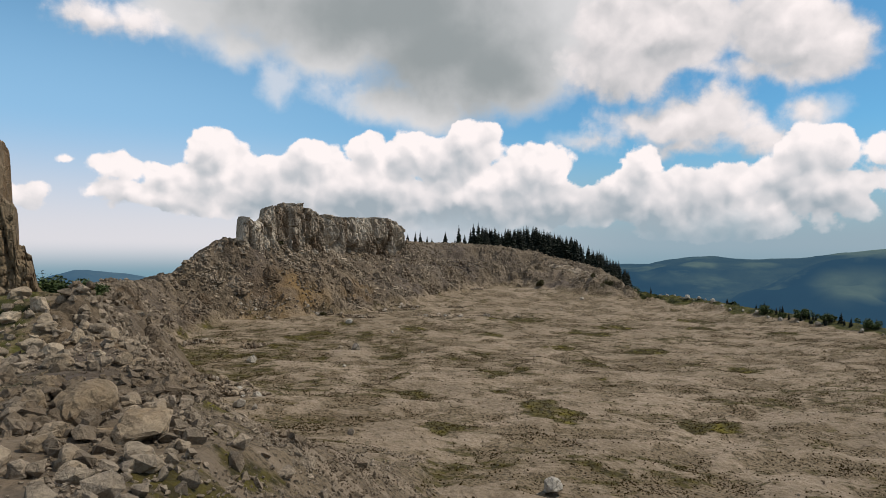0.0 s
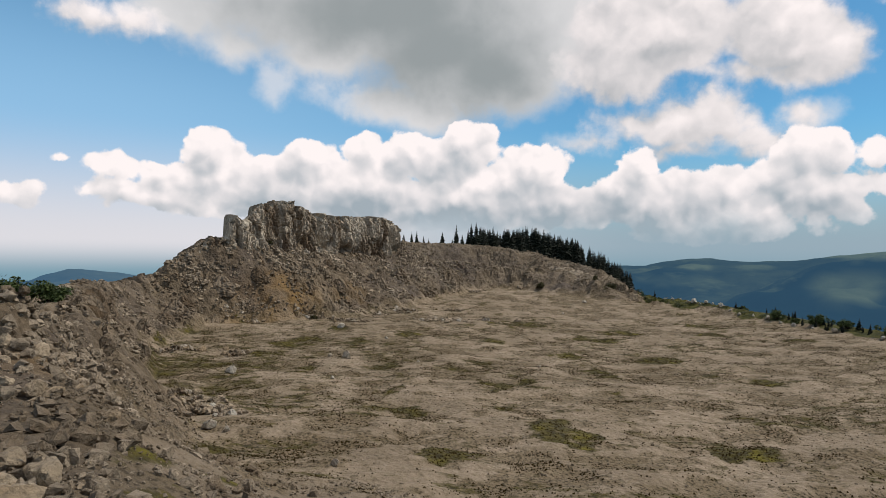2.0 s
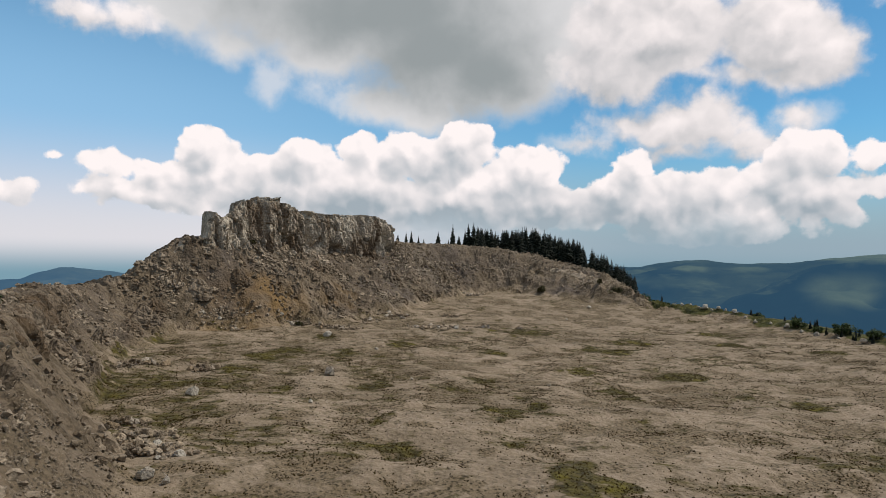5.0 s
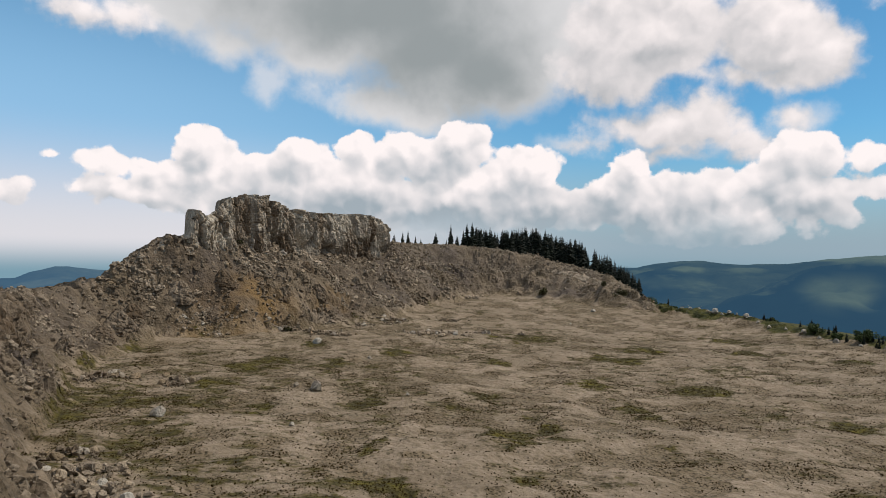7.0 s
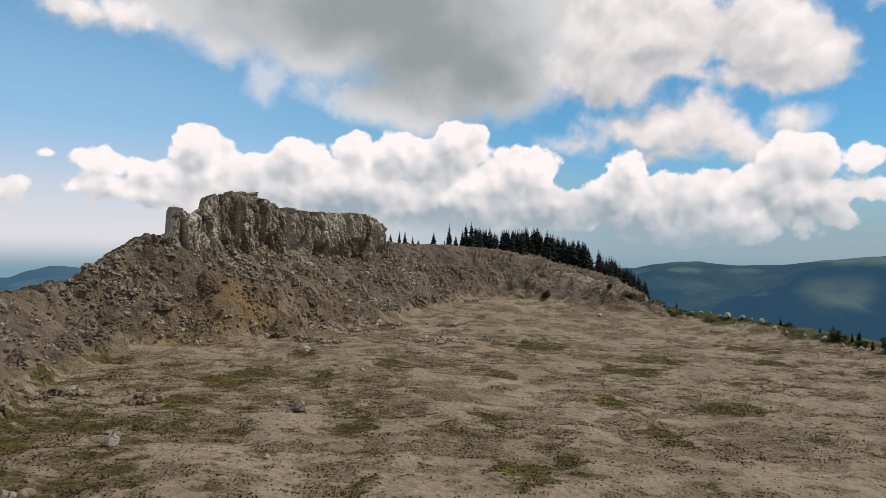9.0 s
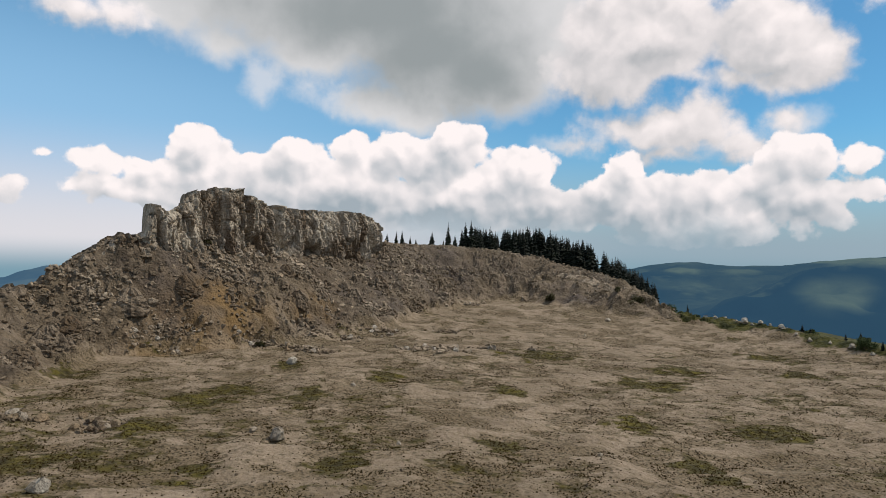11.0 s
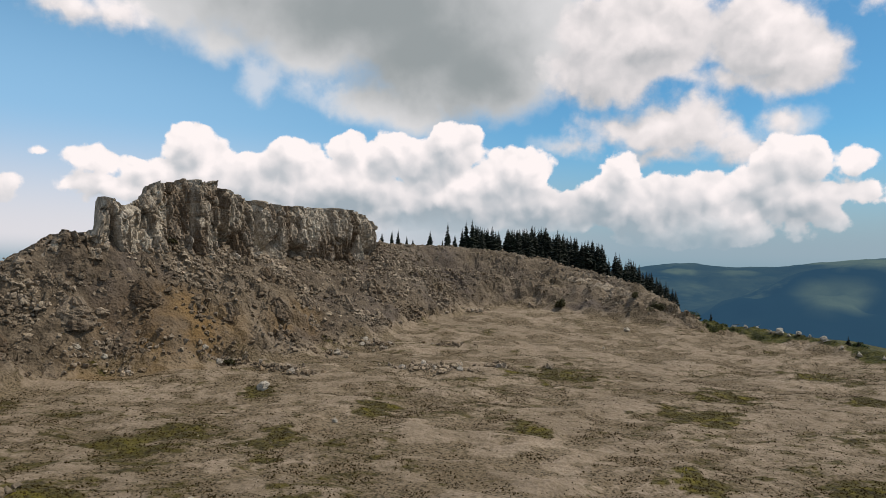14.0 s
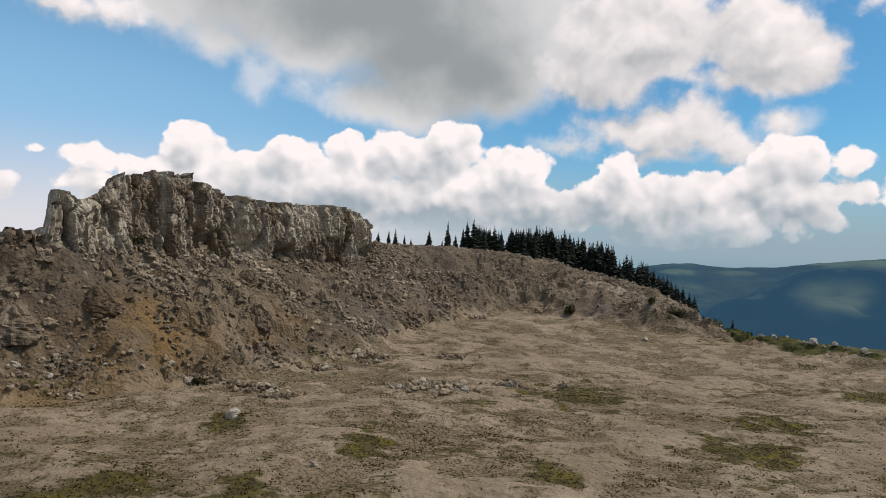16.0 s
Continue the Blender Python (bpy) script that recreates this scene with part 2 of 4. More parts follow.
# ---- materials ----
class Mat:
    """A material and short ways to add nodes to it."""

    def __init__(self, name, rough=0.9):
        self.m = bpy.data.materials.new(name)
        self.m.use_nodes = True
        self.t = self.m.node_tree
        self.p = self.t.nodes["Principled BSDF"]
        self.p.inputs["Roughness"].default_value = rough
        self.p.inputs["Specular IOR Level"].default_value = 0.25

    def put(self, v, socket):
        if isinstance(v, (int, float)):
            socket.default_value = v
        elif isinstance(v, tuple):
            socket.default_value = (*v, 1) if len(socket.default_value) == 4 else v
        else:
            self.t.links.new(v, socket)

    def place(self, stretch=(1, 1, 1)):
        n = self.t.nodes.new("ShaderNodeVectorMath")
        n.operation = "MULTIPLY"
        self.t.links.new(self.t.nodes.new("ShaderNodeNewGeometry").outputs["Position"], n.inputs[0])
        n.inputs[1].default_value = stretch
        return n.outputs[0]

    def noise(self, size, detail=4, rough=0.55, at=None):
        n = self.t.nodes.new("ShaderNodeTexNoise")
        self.t.links.new(at or self.place(), n.inputs["Vector"])
        n.inputs["Scale"].default_value, n.inputs["Detail"].default_value, n.inputs["Roughness"].default_value = 1 / size, detail, rough
        return n.outputs["Fac"]

    def cells(self, size, at=None, feature="F1"):
        n = self.t.nodes.new("ShaderNodeTexVoronoi")
        n.feature = feature
        self.t.links.new(at or self.place(), n.inputs["Vector"])
        n.inputs["Scale"].default_value = 1 / size
        return n.outputs["Distance"]

    def warped(self, at, size, amount):
        n, m = self.t.nodes.new("ShaderNodeTexNoise"), self.t.nodes.new("ShaderNodeVectorMath")
        self.t.links.new(at, n.inputs["Vector"])
        n.inputs["Scale"].default_value, n.inputs["Detail"].default_value = 1 / size, 5
        m.operation = "MULTIPLY_ADD"
        self.t.links.new(n.outputs["Color"], m.inputs[0])
        m.inputs[1].default_value = (amount,) * 3
        self.t.links.new(at, m.inputs[2])
        return m.outputs[0]

    def ramp(self, v, lo, hi, to0=0.0, to1=1.0):
        n = self.t.nodes.new("ShaderNodeMapRange")
        self.t.links.new(v, n.inputs[0])
        for k, x in ((1, lo), (2, hi), (3, to0), (4, to1)):
            n.inputs[k].default_value = x
        return n.outputs[0]

    def math(self, op, a, b):
        n = self.t.nodes.new("ShaderNodeMath")
        n.operation = op
        self.put(a, n.inputs[0]), self.put(b, n.inputs[1])
        return n.outputs[0]

    def mix(self, fac, a, b):
        n = self.t.nodes.new("ShaderNodeMix")
        n.data_type = "RGBA"
        self.put(fac, n.inputs[0]), self.put(a, n.inputs[6]), self.put(b, n.inputs[7])
        return n.outputs[2]

    def attr(self, name):
        n = self.t.nodes.new("ShaderNodeAttribute")
        n.attribute_name = name
        return n.outputs["Fac"]

    def chance(self, island=False):
        if island:
            return self.t.nodes.new("ShaderNodeNewGeometry").outputs["Random Per Island"]
        return self.t.nodes.new("ShaderNodeObjectInfo").outputs["Random"]

    def done(self, colour, bump=None, strength=0.6, depth=0.1):
        self.put(colour, self.p.inputs["Base Color"])
        if bump is not None:
            n = self.t.nodes.new("ShaderNodeBump")
            n.inputs["Strength"].default_value, n.inputs["Distance"].default_value = strength, depth
            self.t.links.new(bump, n.inputs["Height"])
            self.t.links.new(n.outputs[0], self.p.inputs["Normal"])
        return self.m


def stone_look(name, pale, mid, stain, island=None, tall=1.0, dark=0.35):
    k = Mat(name)
    at = k.place((1, 1, 1 / tall))
    c = k.mix(k.ramp(k.noise(4.0, 6, 0.62, at=at), 0.38, 0.62), mid, pale)
    c = k.mix(k.ramp(k.noise(8.5, 5, 0.62, at=k.place((1, 1, 0.5))), 0.47, 0.57, 0, 0.88), c, stain)
    c = k.mix(k.ramp(k.noise(1.1, 6, 0.72, at=at), 0.50, 0.64, 0, dark), c, (0.075, 0.06, 0.045))
    bent = k.warped(at, 0.9, 1.1)
    crack = k.math("MULTIPLY", k.ramp(k.cells(0.9, bent, "DISTANCE_TO_EDGE"), 0.0, 0.10, dark, 0.0), k.ramp(k.noise(1.7, 4, 0.6), 0.42, 0.58))
    c = k.mix(crack, c, (0.05, 0.042, 0.034))
    c = k.mix(k.ramp(k.noise(0.22, 4, 0.7), 0.48, 0.68, 0, 0.35 + 0.3 * dark), c, tuple(v * 0.36 for v in mid))
    c = k.mix(k.ramp(k.noise(0.33, 5, 0.7), 0.58, 0.72, 0, 0.3), c, tuple(min(1, v * 1.3) for v in pale))
    if island is not None:
        c = k.mix(k.math("MULTIPLY", k.chance(island), 0.5), c, tuple(v * 0.5 for v in mid))
    h = k.math("ADD", k.noise(0.6, 8, 0.68, at=at), k.math("MULTIPLY", k.cells(0.9, bent), 0.6))
    return k.done(c, h, 1.0, 0.4)


cliff_stone = stone_look("weathered_limestone", (0.56, 0.485, 0.385), (0.34, 0.28, 0.21), (0.125, 0.08, 0.045), None, 2.0, 0.55)
earthy_stone = stone_look("earthy_limestone", (0.40, 0.325, 0.24), (0.29, 0.23, 0.165), (0.21, 0.155, 0.10), None, 1.3, 0.35)
ochre_stone = stone_look("ochre_limestone", (0.288, 0.216, 0.136), (0.2, 0.14, 0.08), (0.136, 0.076, 0.032), None, 1.1, 0.3)
boulder_stone = stone_look("broken_limestone", (0.53, 0.425, 0.305), (0.39, 0.302, 0.205), (0.27, 0.19, 0.11), False, 1.0, 0.3)
rubble_stone = stone_look("limestone_rubble", (0.44, 0.355, 0.26), (0.265, 0.207, 0.146), (0.17, 0.122, 0.077), True, 1.0, 0.35)
bank_stone = stone_look("brown_limestone", (0.28, 0.218, 0.155), (0.175, 0.131, 0.09), (0.11, 0.072, 0.04), None, 1.4, 0.6)

white_stone = stone_look("whitish_limestone", (0.58, 0.53, 0.45), (0.47, 0.415, 0.34), (0.36, 0.29, 0.21), False, 1.0, 0.2)


def ground_look():
    k = Mat("stony_ground", 0.95)
    dust = k.mix(k.ramp(k.noise(9, 5), 0.35, 0.65), (0.222, 0.170, 0.117), (0.318, 0.247, 0.176))
    dust = k.mix(k.ramp(k.noise(0.9, 6, 0.72), 0.42, 0.66, 0, 0.75), dust, (0.152, 0.112, 0.069))
    # tracts of dark grit between smooth pans of dust
    tract = k.ramp(k.math("ADD", k.attr("tract"), k.ramp(k.noise(1.2, 5, 0.7), 0.3, 0.7, -0.5, 0.5)), 0.26, 0.62)
    speck = k.ramp(k.cells(0.36), 0.22, 0.38, 1.0, 0.0)
    coarse = k.ramp(k.cells(1.0, k.warped(k.place(), 0.5, 0.5)), 0.14, 0.26, 0.7, 0.0)
    coarse = k.math("MULTIPLY", coarse, k.ramp(k.noise(2.6, 4, 0.7), 0.44, 0.56))
    small = k.ramp(k.noise(0.28, 3, 0.7), 0.52, 0.62, 0, 0.8)
    grit = k.math("MULTIPLY", tract, k.math("MAXIMUM", speck, small))
    dust = k.mix(k.math("MULTIPLY", tract, 0.5), dust, (0.128, 0.092, 0.046))
    dust = k.mix(grit, dust, (0.046, 0.034, 0.017))
    dust = k.mix(coarse, dust, (0.06, 0.046, 0.020))
    dust = k.mix(k.ramp(k.noise(0.5, 3, 0.6), 0.68, 0.74, 0, 0.45), dust, (0.352, 0.296, 0.224))
    earth = k.mix(k.ramp(k.noise(1.8, 7, 0.7), 0.40, 0.60), (0.052, 0.039, 0.027), (0.158, 0.120, 0.083))
    earth = k.mix(k.ramp(k.noise(11, 4, 0.6), 0.45, 0.62, 0, 0.75), earth, (0.105, 0.083, 0.068))
    earth = k.mix(k.ramp(k.cells(0.55), 0.1, 0.32, 0.8, 0), earth, (0.056, 0.0416, 0.028))
    c = k.mix(k.attr("scree"), dust, earth)
    c = k.mix(k.attr("ochre"), c, k.mix(k.noise(0.8, 6, 0.7), (0.136, 0.076, 0.024), (0.296, 0.176, 0.06)))
    moss = k.mix(k.ramp(k.noise(0.7, 5, 0.7), 0.38, 0.62), (0.022, 0.018, 0.004), (0.085, 0.068, 0.012))
    edge = k.math("ADD", k.attr("green"), k.ramp(k.noise(1.6, 6, 0.72, at=k.place((0.6, 1.2, 1))), 0.3, 0.7, -0.5, 0.5))
    c = k.mix(k.ramp(edge, 0.32, 0.58, 0, 0.94), c, moss)
    c = k.mix(k.math("MULTIPLY", k.ramp(k.attr("green"), 0.45, 0.8), k.ramp(k.noise(2.4, 5, 0.7), 0.52, 0.62, 0, 0.8)), c, (0.135, 0.112, 0.010))
    wood = k.mix(k.noise(30, 6), (0.024, 0.04, 0.016), (0.072, 0.08, 0.032))
    c = k.mix(k.ramp(k.math("ADD", k.attr("meadow"), k.ramp(k.noise(1.5, 4, 0.7), 0.3, 0.7, -0.25, 0.25)), 0.35, 0.6), c, k.mix(k.ramp(k.noise(2.2, 6, 0.65), 0.4, 0.6), (0.024, 0.027, 0.006), (0.082, 0.076, 0.018)))
    c = k.mix(k.attr("valley"), c, wood)
    h = k.math("ADD", k.noise(0.7, 8, 0.68), k.math("MULTIPLY", k.cells(0.42), 0.45))
    return k.done(c, h, 1.0, 0.3)


def leafy(name, dark, light, size=0.5, island=True):
    k = Mat(name, 0.75)
    c = k.mix(k.ramp(k.noise(size, 4), 0.35, 0.65), dark, light)
    c = k.mix(k.math("MULTIPLY", k.chance(island), 0.4), c, tuple(v * 0.5 for v in dark))
    return k.done(c)


needles = leafy("spruce_needles", (0.005, 0.009, 0.005), (0.013, 0.019, 0.009), 1.2, False)
shrub_leaf = leafy("shrub_leaves", (0.035, 0.055, 0.016), (0.085, 0.115, 0.032))
olive_leaf = leafy("olive_leaves", (0.050, 0.046, 0.018), (0.12, 0.105, 0.042))
grass_leaf = leafy("dry_tufts", (0.020, 0.0145, 0.006), (0.062, 0.043, 0.018))
grass_leaf.node_tree.nodes["Principled BSDF"].inputs["Specular IOR Level"].default_value = 0.0
bark = Mat("bark")
bark = bark.done(bark.mix(bark.noise(0.2), (0.10, 0.075, 0.055), (0.22, 0.18, 0.14)), bark.noise(0.1), 0.5, 0.03)


def distance_look(name, wood_dark, wood_light, meadow, haze, haze_glow):
    """Far wooded hills seen through air: the haze between is put in as the hills' own blue glow."""
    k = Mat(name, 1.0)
    # broad tracts put cloud shadow and sun into the colour of the woods
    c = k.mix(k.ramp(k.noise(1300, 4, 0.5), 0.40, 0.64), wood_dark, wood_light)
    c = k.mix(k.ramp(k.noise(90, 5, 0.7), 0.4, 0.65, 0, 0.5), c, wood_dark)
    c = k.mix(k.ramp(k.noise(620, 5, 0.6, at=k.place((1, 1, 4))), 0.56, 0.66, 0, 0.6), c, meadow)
    # pale pastures, and sunlight between cloud shadows painted in the same meadow colour
    c = k.mix(k.math("MULTIPLY", k.attr("pasture_and_sun"), k.ramp(k.noise(160, 5, 0.65), 0.3, 0.7, 0.45, 1.0)), c, meadow)
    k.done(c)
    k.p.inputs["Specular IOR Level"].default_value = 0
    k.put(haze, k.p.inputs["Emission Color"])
    k.p.inputs["Emission Strength"].default_value = haze_glow
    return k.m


ground_stone = ground_look()

# ---- the lie of the land ----
def hashed(i, j, seed):
    n = (i.astype(np.int64) * 374761393 + j.astype(np.int64) * 668265263 + seed * 1442695041) & 0x7FFFFFFF
    n = ((n ^ (n >> 13)) * 1274126177) & 0x7FFFFFFF
    return ((n ^ (n >> 16)) & 0xFFFF) / 65535.0


def grain(x, y, size, seed=0):
    """Smooth noise of the given size in metres, -1 to 1."""
    x, y = np.asarray(x, float) / size + 1000.5, np.asarray(y, float) / size + 1000.5
    i, j = np.floor(x), np.floor(y)
    u, v = x - i, y - j
    u, v = u * u * (3 - 2 * u), v * v * (3 - 2 * v)
    a, b = hashed(i, j, seed), hashed(i + 1, j, seed)
    c, d = hashed(i, j + 1, seed), hashed(i + 1, j + 1, seed)
    return 2 * ((a * (1 - u) + b * u) * (1 - v) + (c * (1 - u) + d * u) * v) - 1


def layers(x, y, size, octaves=4, seed=0, keep=0.5):
    total, weight = 0, 1.0
    for k in range(octaves):
        total = total + weight * grain(x + 17.3 * k, y - 9.1 * k, size / 2**k, seed + k)
        weight *= keep
    return total


def step(a, b, v):
    v = np.clip((v - a) / (b - a), 0, 1)
    return v * v * (3 - 2 * v)


MID = (12.0, 115.0)
FLOOR = -14.9
# foot of the slope x, y; its top x, y; height of the top, of the land 70 m behind it
RIM = [
    (14, -30, -8, -40, -5, -8), (6, 20, -6, 3, -5.8, -5), (-1, 46, -7.6, 22, -6.6, -5), (-8, 47.5, -13.5, 32, -6.6, -5),
    (-15.5, 52, -24, 42, -4.6, -8), (-20.5, 59, -28, 55.5, -5.5, -9), (-26, 68, -34, 68, -6.1, -10), (-35, 86, -45, 87, -5.2, -9.5), (-42, 107, -54.5, 105, -5.4, -11),
    (-44, 132, -59, 132, -6.8, -24), (-39, 140, -52.5, 146, 1.2, -30), (-31, 144, -46.5, 150.5, 1.6, -32), (-18, 152, -39, 165, 1.0, -28),
    (-7, 174, -27, 192, -0.5, -14),
]
RIM_FAR = [
    (-4, 186, -15, 218, -1.0, 2), (0, 192, -13.5, 228.5, 3.0, 3.4), (6, 203, -5, 237, 2.9, 3.6), (13, 214, 7, 245, 2.6, 4.0), (28, 220, 15, 248, 2.1, 4.4),
    (36, 209, 23.5, 249, 1.5, 4.0), (45, 201, 31, 250, 0.4, 1.0), (52, 194, 39, 247.4, -1.0, -4),
]
RIM_EAST = [
    (57, 190, 47, 243, -2.8, -10), (62, 188, 51, 232, -4.3, -14),
    (66, 185, 54.4, 222, -6.2, -18), (70, 180, 56.6, 210, -8.8, -21), (72, 178, 59, 199, -11.8, -22), (74, 172, 65, 193, -13.0, -22),
    (75, 168, 75, 184, -13.2, -22), (76, 160, 82, 161, -14.6, -27), (82, 118, 88, 118, -14.8, -30), (88, 70, 94, 70, -15.3, -32),
    (80, 0, 90, -5, -15.5, -30), (40, -50, 45, -60, -14, -20),
]


def ring(pairs):
    """Sorted angles about MID, clockwise from +y, closed on themselves, with the values that go with them."""
    rows = sorted((math.atan2(x - MID[0], y - MID[1]), *rest) for x, y, *rest in pairs)
    rows = [(rows[-1][0] - math.tau, *rows[-1][1:])] + rows + [(rows[0][0] + math.tau, *rows[0][1:])]
    return np.array(rows).T


far_off = lambda x, y: math.hypot(x - MID[0], y - MID[1])  # noqa: E731
FOOT = ring([(a, b, far_off(a, b)) for a, b, *_ in RIM + RIM_FAR + RIM_EAST])
TOP = ring([(c, d, far_off(c, d), e, f) for _, _, c, d, e, f in RIM + RIM_FAR + RIM_EAST])


def land(x, y, fine=True):
    """The height of the ground."""
    x, y = np.asarray(x, float), np.asarray(y, float)
    dx, dy = x - MID[0], y - MID[1]
    r, a = np.hypot(dx, dy), np.arctan2(dx, dy)
    wob = 1 + 0.025 * layers(x, y, 14, 4, 5) if fine else 1
    foot, top = np.interp(a, FOOT[0], FOOT[1]) * wob, np.interp(a, TOP[0], TOP[1]) * wob
    high, out = np.interp(a, TOP[0], TOP[2]), np.interp(a, TOP[0], TOP[3])
    dip = 1.7 * step(-18, 42, x) * step(205, 165, y) * (1 - 0.45 * step(55, 85, x))
    floor = FLOOR - dip + 0.2 * grain(x, y, 30, 3) + 2.6 * step(160, 220, y)
    up = np.clip((r - foot) / np.maximum(top - foot, 1), 0, 1)
    craggy = step(-20, -32, x) * step(142, 128, y)
    up = 0.75 * up + 0.25 * up * up * (3 - 2 * up)
    bench = step(-12, 0, x) * step(185, 200, y) * step(60, 48, x)
    up = up + bench * (0.10 * np.sin(up * math.tau) - 0.05 * np.sin(2 * up * math.tau))
    up = up + craggy * (np.where(up < 0.78, 0.58 * up / 0.78, 0.58 + 0.42 * (up - 0.78) / 0.22) - up)
    z = floor + (high - floor) * up
    past = np.maximum(r - top, 0)
    z = z + (out - high) * (1 - np.exp(-past / (np.where(out > high, 16.0, 8.0) + 34 * step(185, 215, y) * step(-20, 0, x) + 12 * step(-15, -25, x) * step(128, 112, y) * step(36, 44, y))))
    z = z - 90 * step(45, 500, past) - 260 * step(400, 1500, past) - 100 * step(1500, 3500, past)
    return z, up, past

# ---- ground ----
def mesh_of(name, verts, faces, material=None, smooth=False):
    me = bpy.data.meshes.new(name)
    verts, faces = np.asarray(verts, np.float32), np.asarray(faces, np.int32)
    n = faces.shape[1]
    me.vertices.add(len(verts))
    me.vertices.foreach_set("co", verts.ravel())
    me.loops.add(faces.size)
    me.loops.foreach_set("vertex_index", faces.ravel())
    me.polygons.add(len(faces))
    me.polygons.foreach_set("loop_start", np.arange(0, faces.size, n, dtype=np.int32))
    me.polygons.foreach_set("use_smooth", np.full(len(faces), smooth))
    me.update(calc_edges=True)
    me.validate()
    if material:
        me.materials.append(material)
    return me


def quads(rows, cols, closed=False):
    i = np.arange(rows * cols).reshape(rows, cols)
    if closed:
        i = np.concatenate([i, i[:, :1]], 1)
    return np.stack([i[:-1, :-1], i[:-1, 1:], i[1:, 1:], i[1:, :-1]], -1).reshape(-1, 4)


def write(me, name, values):
    me.attributes.new(name, "FLOAT", "POINT").data.foreach_set("value", np.asarray(values, np.float32).ravel())


# dark mossy hollows: x, y, half width, half depth
HOLLOWS = [
    (19.0, 150.4, 6.7, 8), (30.8, 127.8, 5.5, 6), (20.7, 106.9, 2.5, 4.2), (22.4, 94.9, 2.5, 3.2), (6.2, 81.3, 2.6, 3.5), (10.6, 82.4, 1.7, 3.1), (6.2, 97.7, 2.1, 2.2),
    (9.6, 119.7, 2.5, 2.8), (61.6, 154.9, 5.0, 5), (43.1, 90.7, 2.4, 2.6), (38.4, 139.0, 4.0, 4.6), (34.4, 105.7, 3.7, 3.6), (55.4, 137.4, 4.1, 3), (-6.7, 92, 1.9, 4.4),
    (-13.3, 114.5, 1.7, 6.0), (-6.4, 125.5, 2.3, 3.6), (-19.4, 131.2, 1.8, 3.4), (-26.0, 99.2, 2.7, 3.8), (-17.4, 88.8, 2.0, 2.6), (11.0, 61.9, 2.6, 4.4),
    (-3.5, 68.4, 2.2, 2.8), (-5.5, 76.6, 1.8, 3.2), (0.4, 55.1, 1.7, 1.8), (25.1, 58.5, 2.5, 2.6), (68.1, 129.4, 3.4, 2.4),
]


def gritty(x, y):
    """Where dark grit and dry tufts cover the dust, 0 to 1."""
    t = layers(x * 0.8, y * 1.1, 2.3, 3, 23, 0.7) - 0.02 + 0.3 * layers(x, y, 13, 2, 27) - 0.75 * layers(x * 0.75, y * 1.1, 4.2, 3, 41)
    return step(-0.6, 0.6, t)


def greenness(x, y, up, past):
    g = np.zeros_like(x)
    fray = 0.45 * layers(x, y * 1.3, 2.4, 3, 33, 0.6)
    for a, b, w, h in HOLLOWS:
        g = np.maximum(g, 1.0 + fray - np.hypot((x - a) / (w * 1.3), (y - b) / (h * 1.3)))
    g = np.clip(1.35 * g, 0, 1)
    thin = step(-0.35, 0.8, layers(x * 0.8, y * 1.1, 8, 4, 21)) * 0.30 + 0.16 * layers(x * 0.8, y * 1.2, 2.5, 3, 31)
    thin = thin + 0.10 * step(115, 70, y)
    thin = thin + 0.22 * step(0, -25, x) * step(60, 90, y) * step(150, 120, y)
    g = np.maximum(g, thin) * (1 - step(0.03, 0.2, up))
    for a, b, w, h in [(-7.4, 17.5, 2.6, 2.0), (-9, 26.5, 1.0, 3.0), (-9.4, 34.4, 1.2, 1.8), (-6.6, 21.5, 1.2, 2.0), (-11, 31, 1.0, 2.5)]:
        g = np.maximum(g, 0.9 * np.clip(1.2 - np.hypot((x - a) / w, (y - b) / h), 0, 1))
    return np.clip(g, 0, 1)


def blocks(s, z, wide, tall, seed):
    """Broken blocks on a face: each block's own stand-off (0 to 1) and the nearness to its joint."""
    u, v = s / wide, z / tall
    u = u + 0.25 * grain(s, z, wide * 2, seed + 9)
    v = v + 0.3 * grain(s, z, wide * 1.6, seed + 8)
    first, second, own = np.full(u.shape, 9.0), np.full(u.shape, 9.0), np.zeros(u.shape)
    for a in (-1, 0, 1):
        for b in (-1, 0, 1):
            i, j = np.floor(u) + a, np.floor(v) + b
            d = np.hypot(i + hashed(i, j, seed) - u, j + hashed(i, j, seed + 1) - v)
            near = d < first
            second = np.where(near, first, np.minimum(second, d))
            own = np.where(near, hashed(i, j, seed + 2), own)
            first = np.where(near, d, first)
    return own, np.clip((second - first) / 0.18, 0, 1)


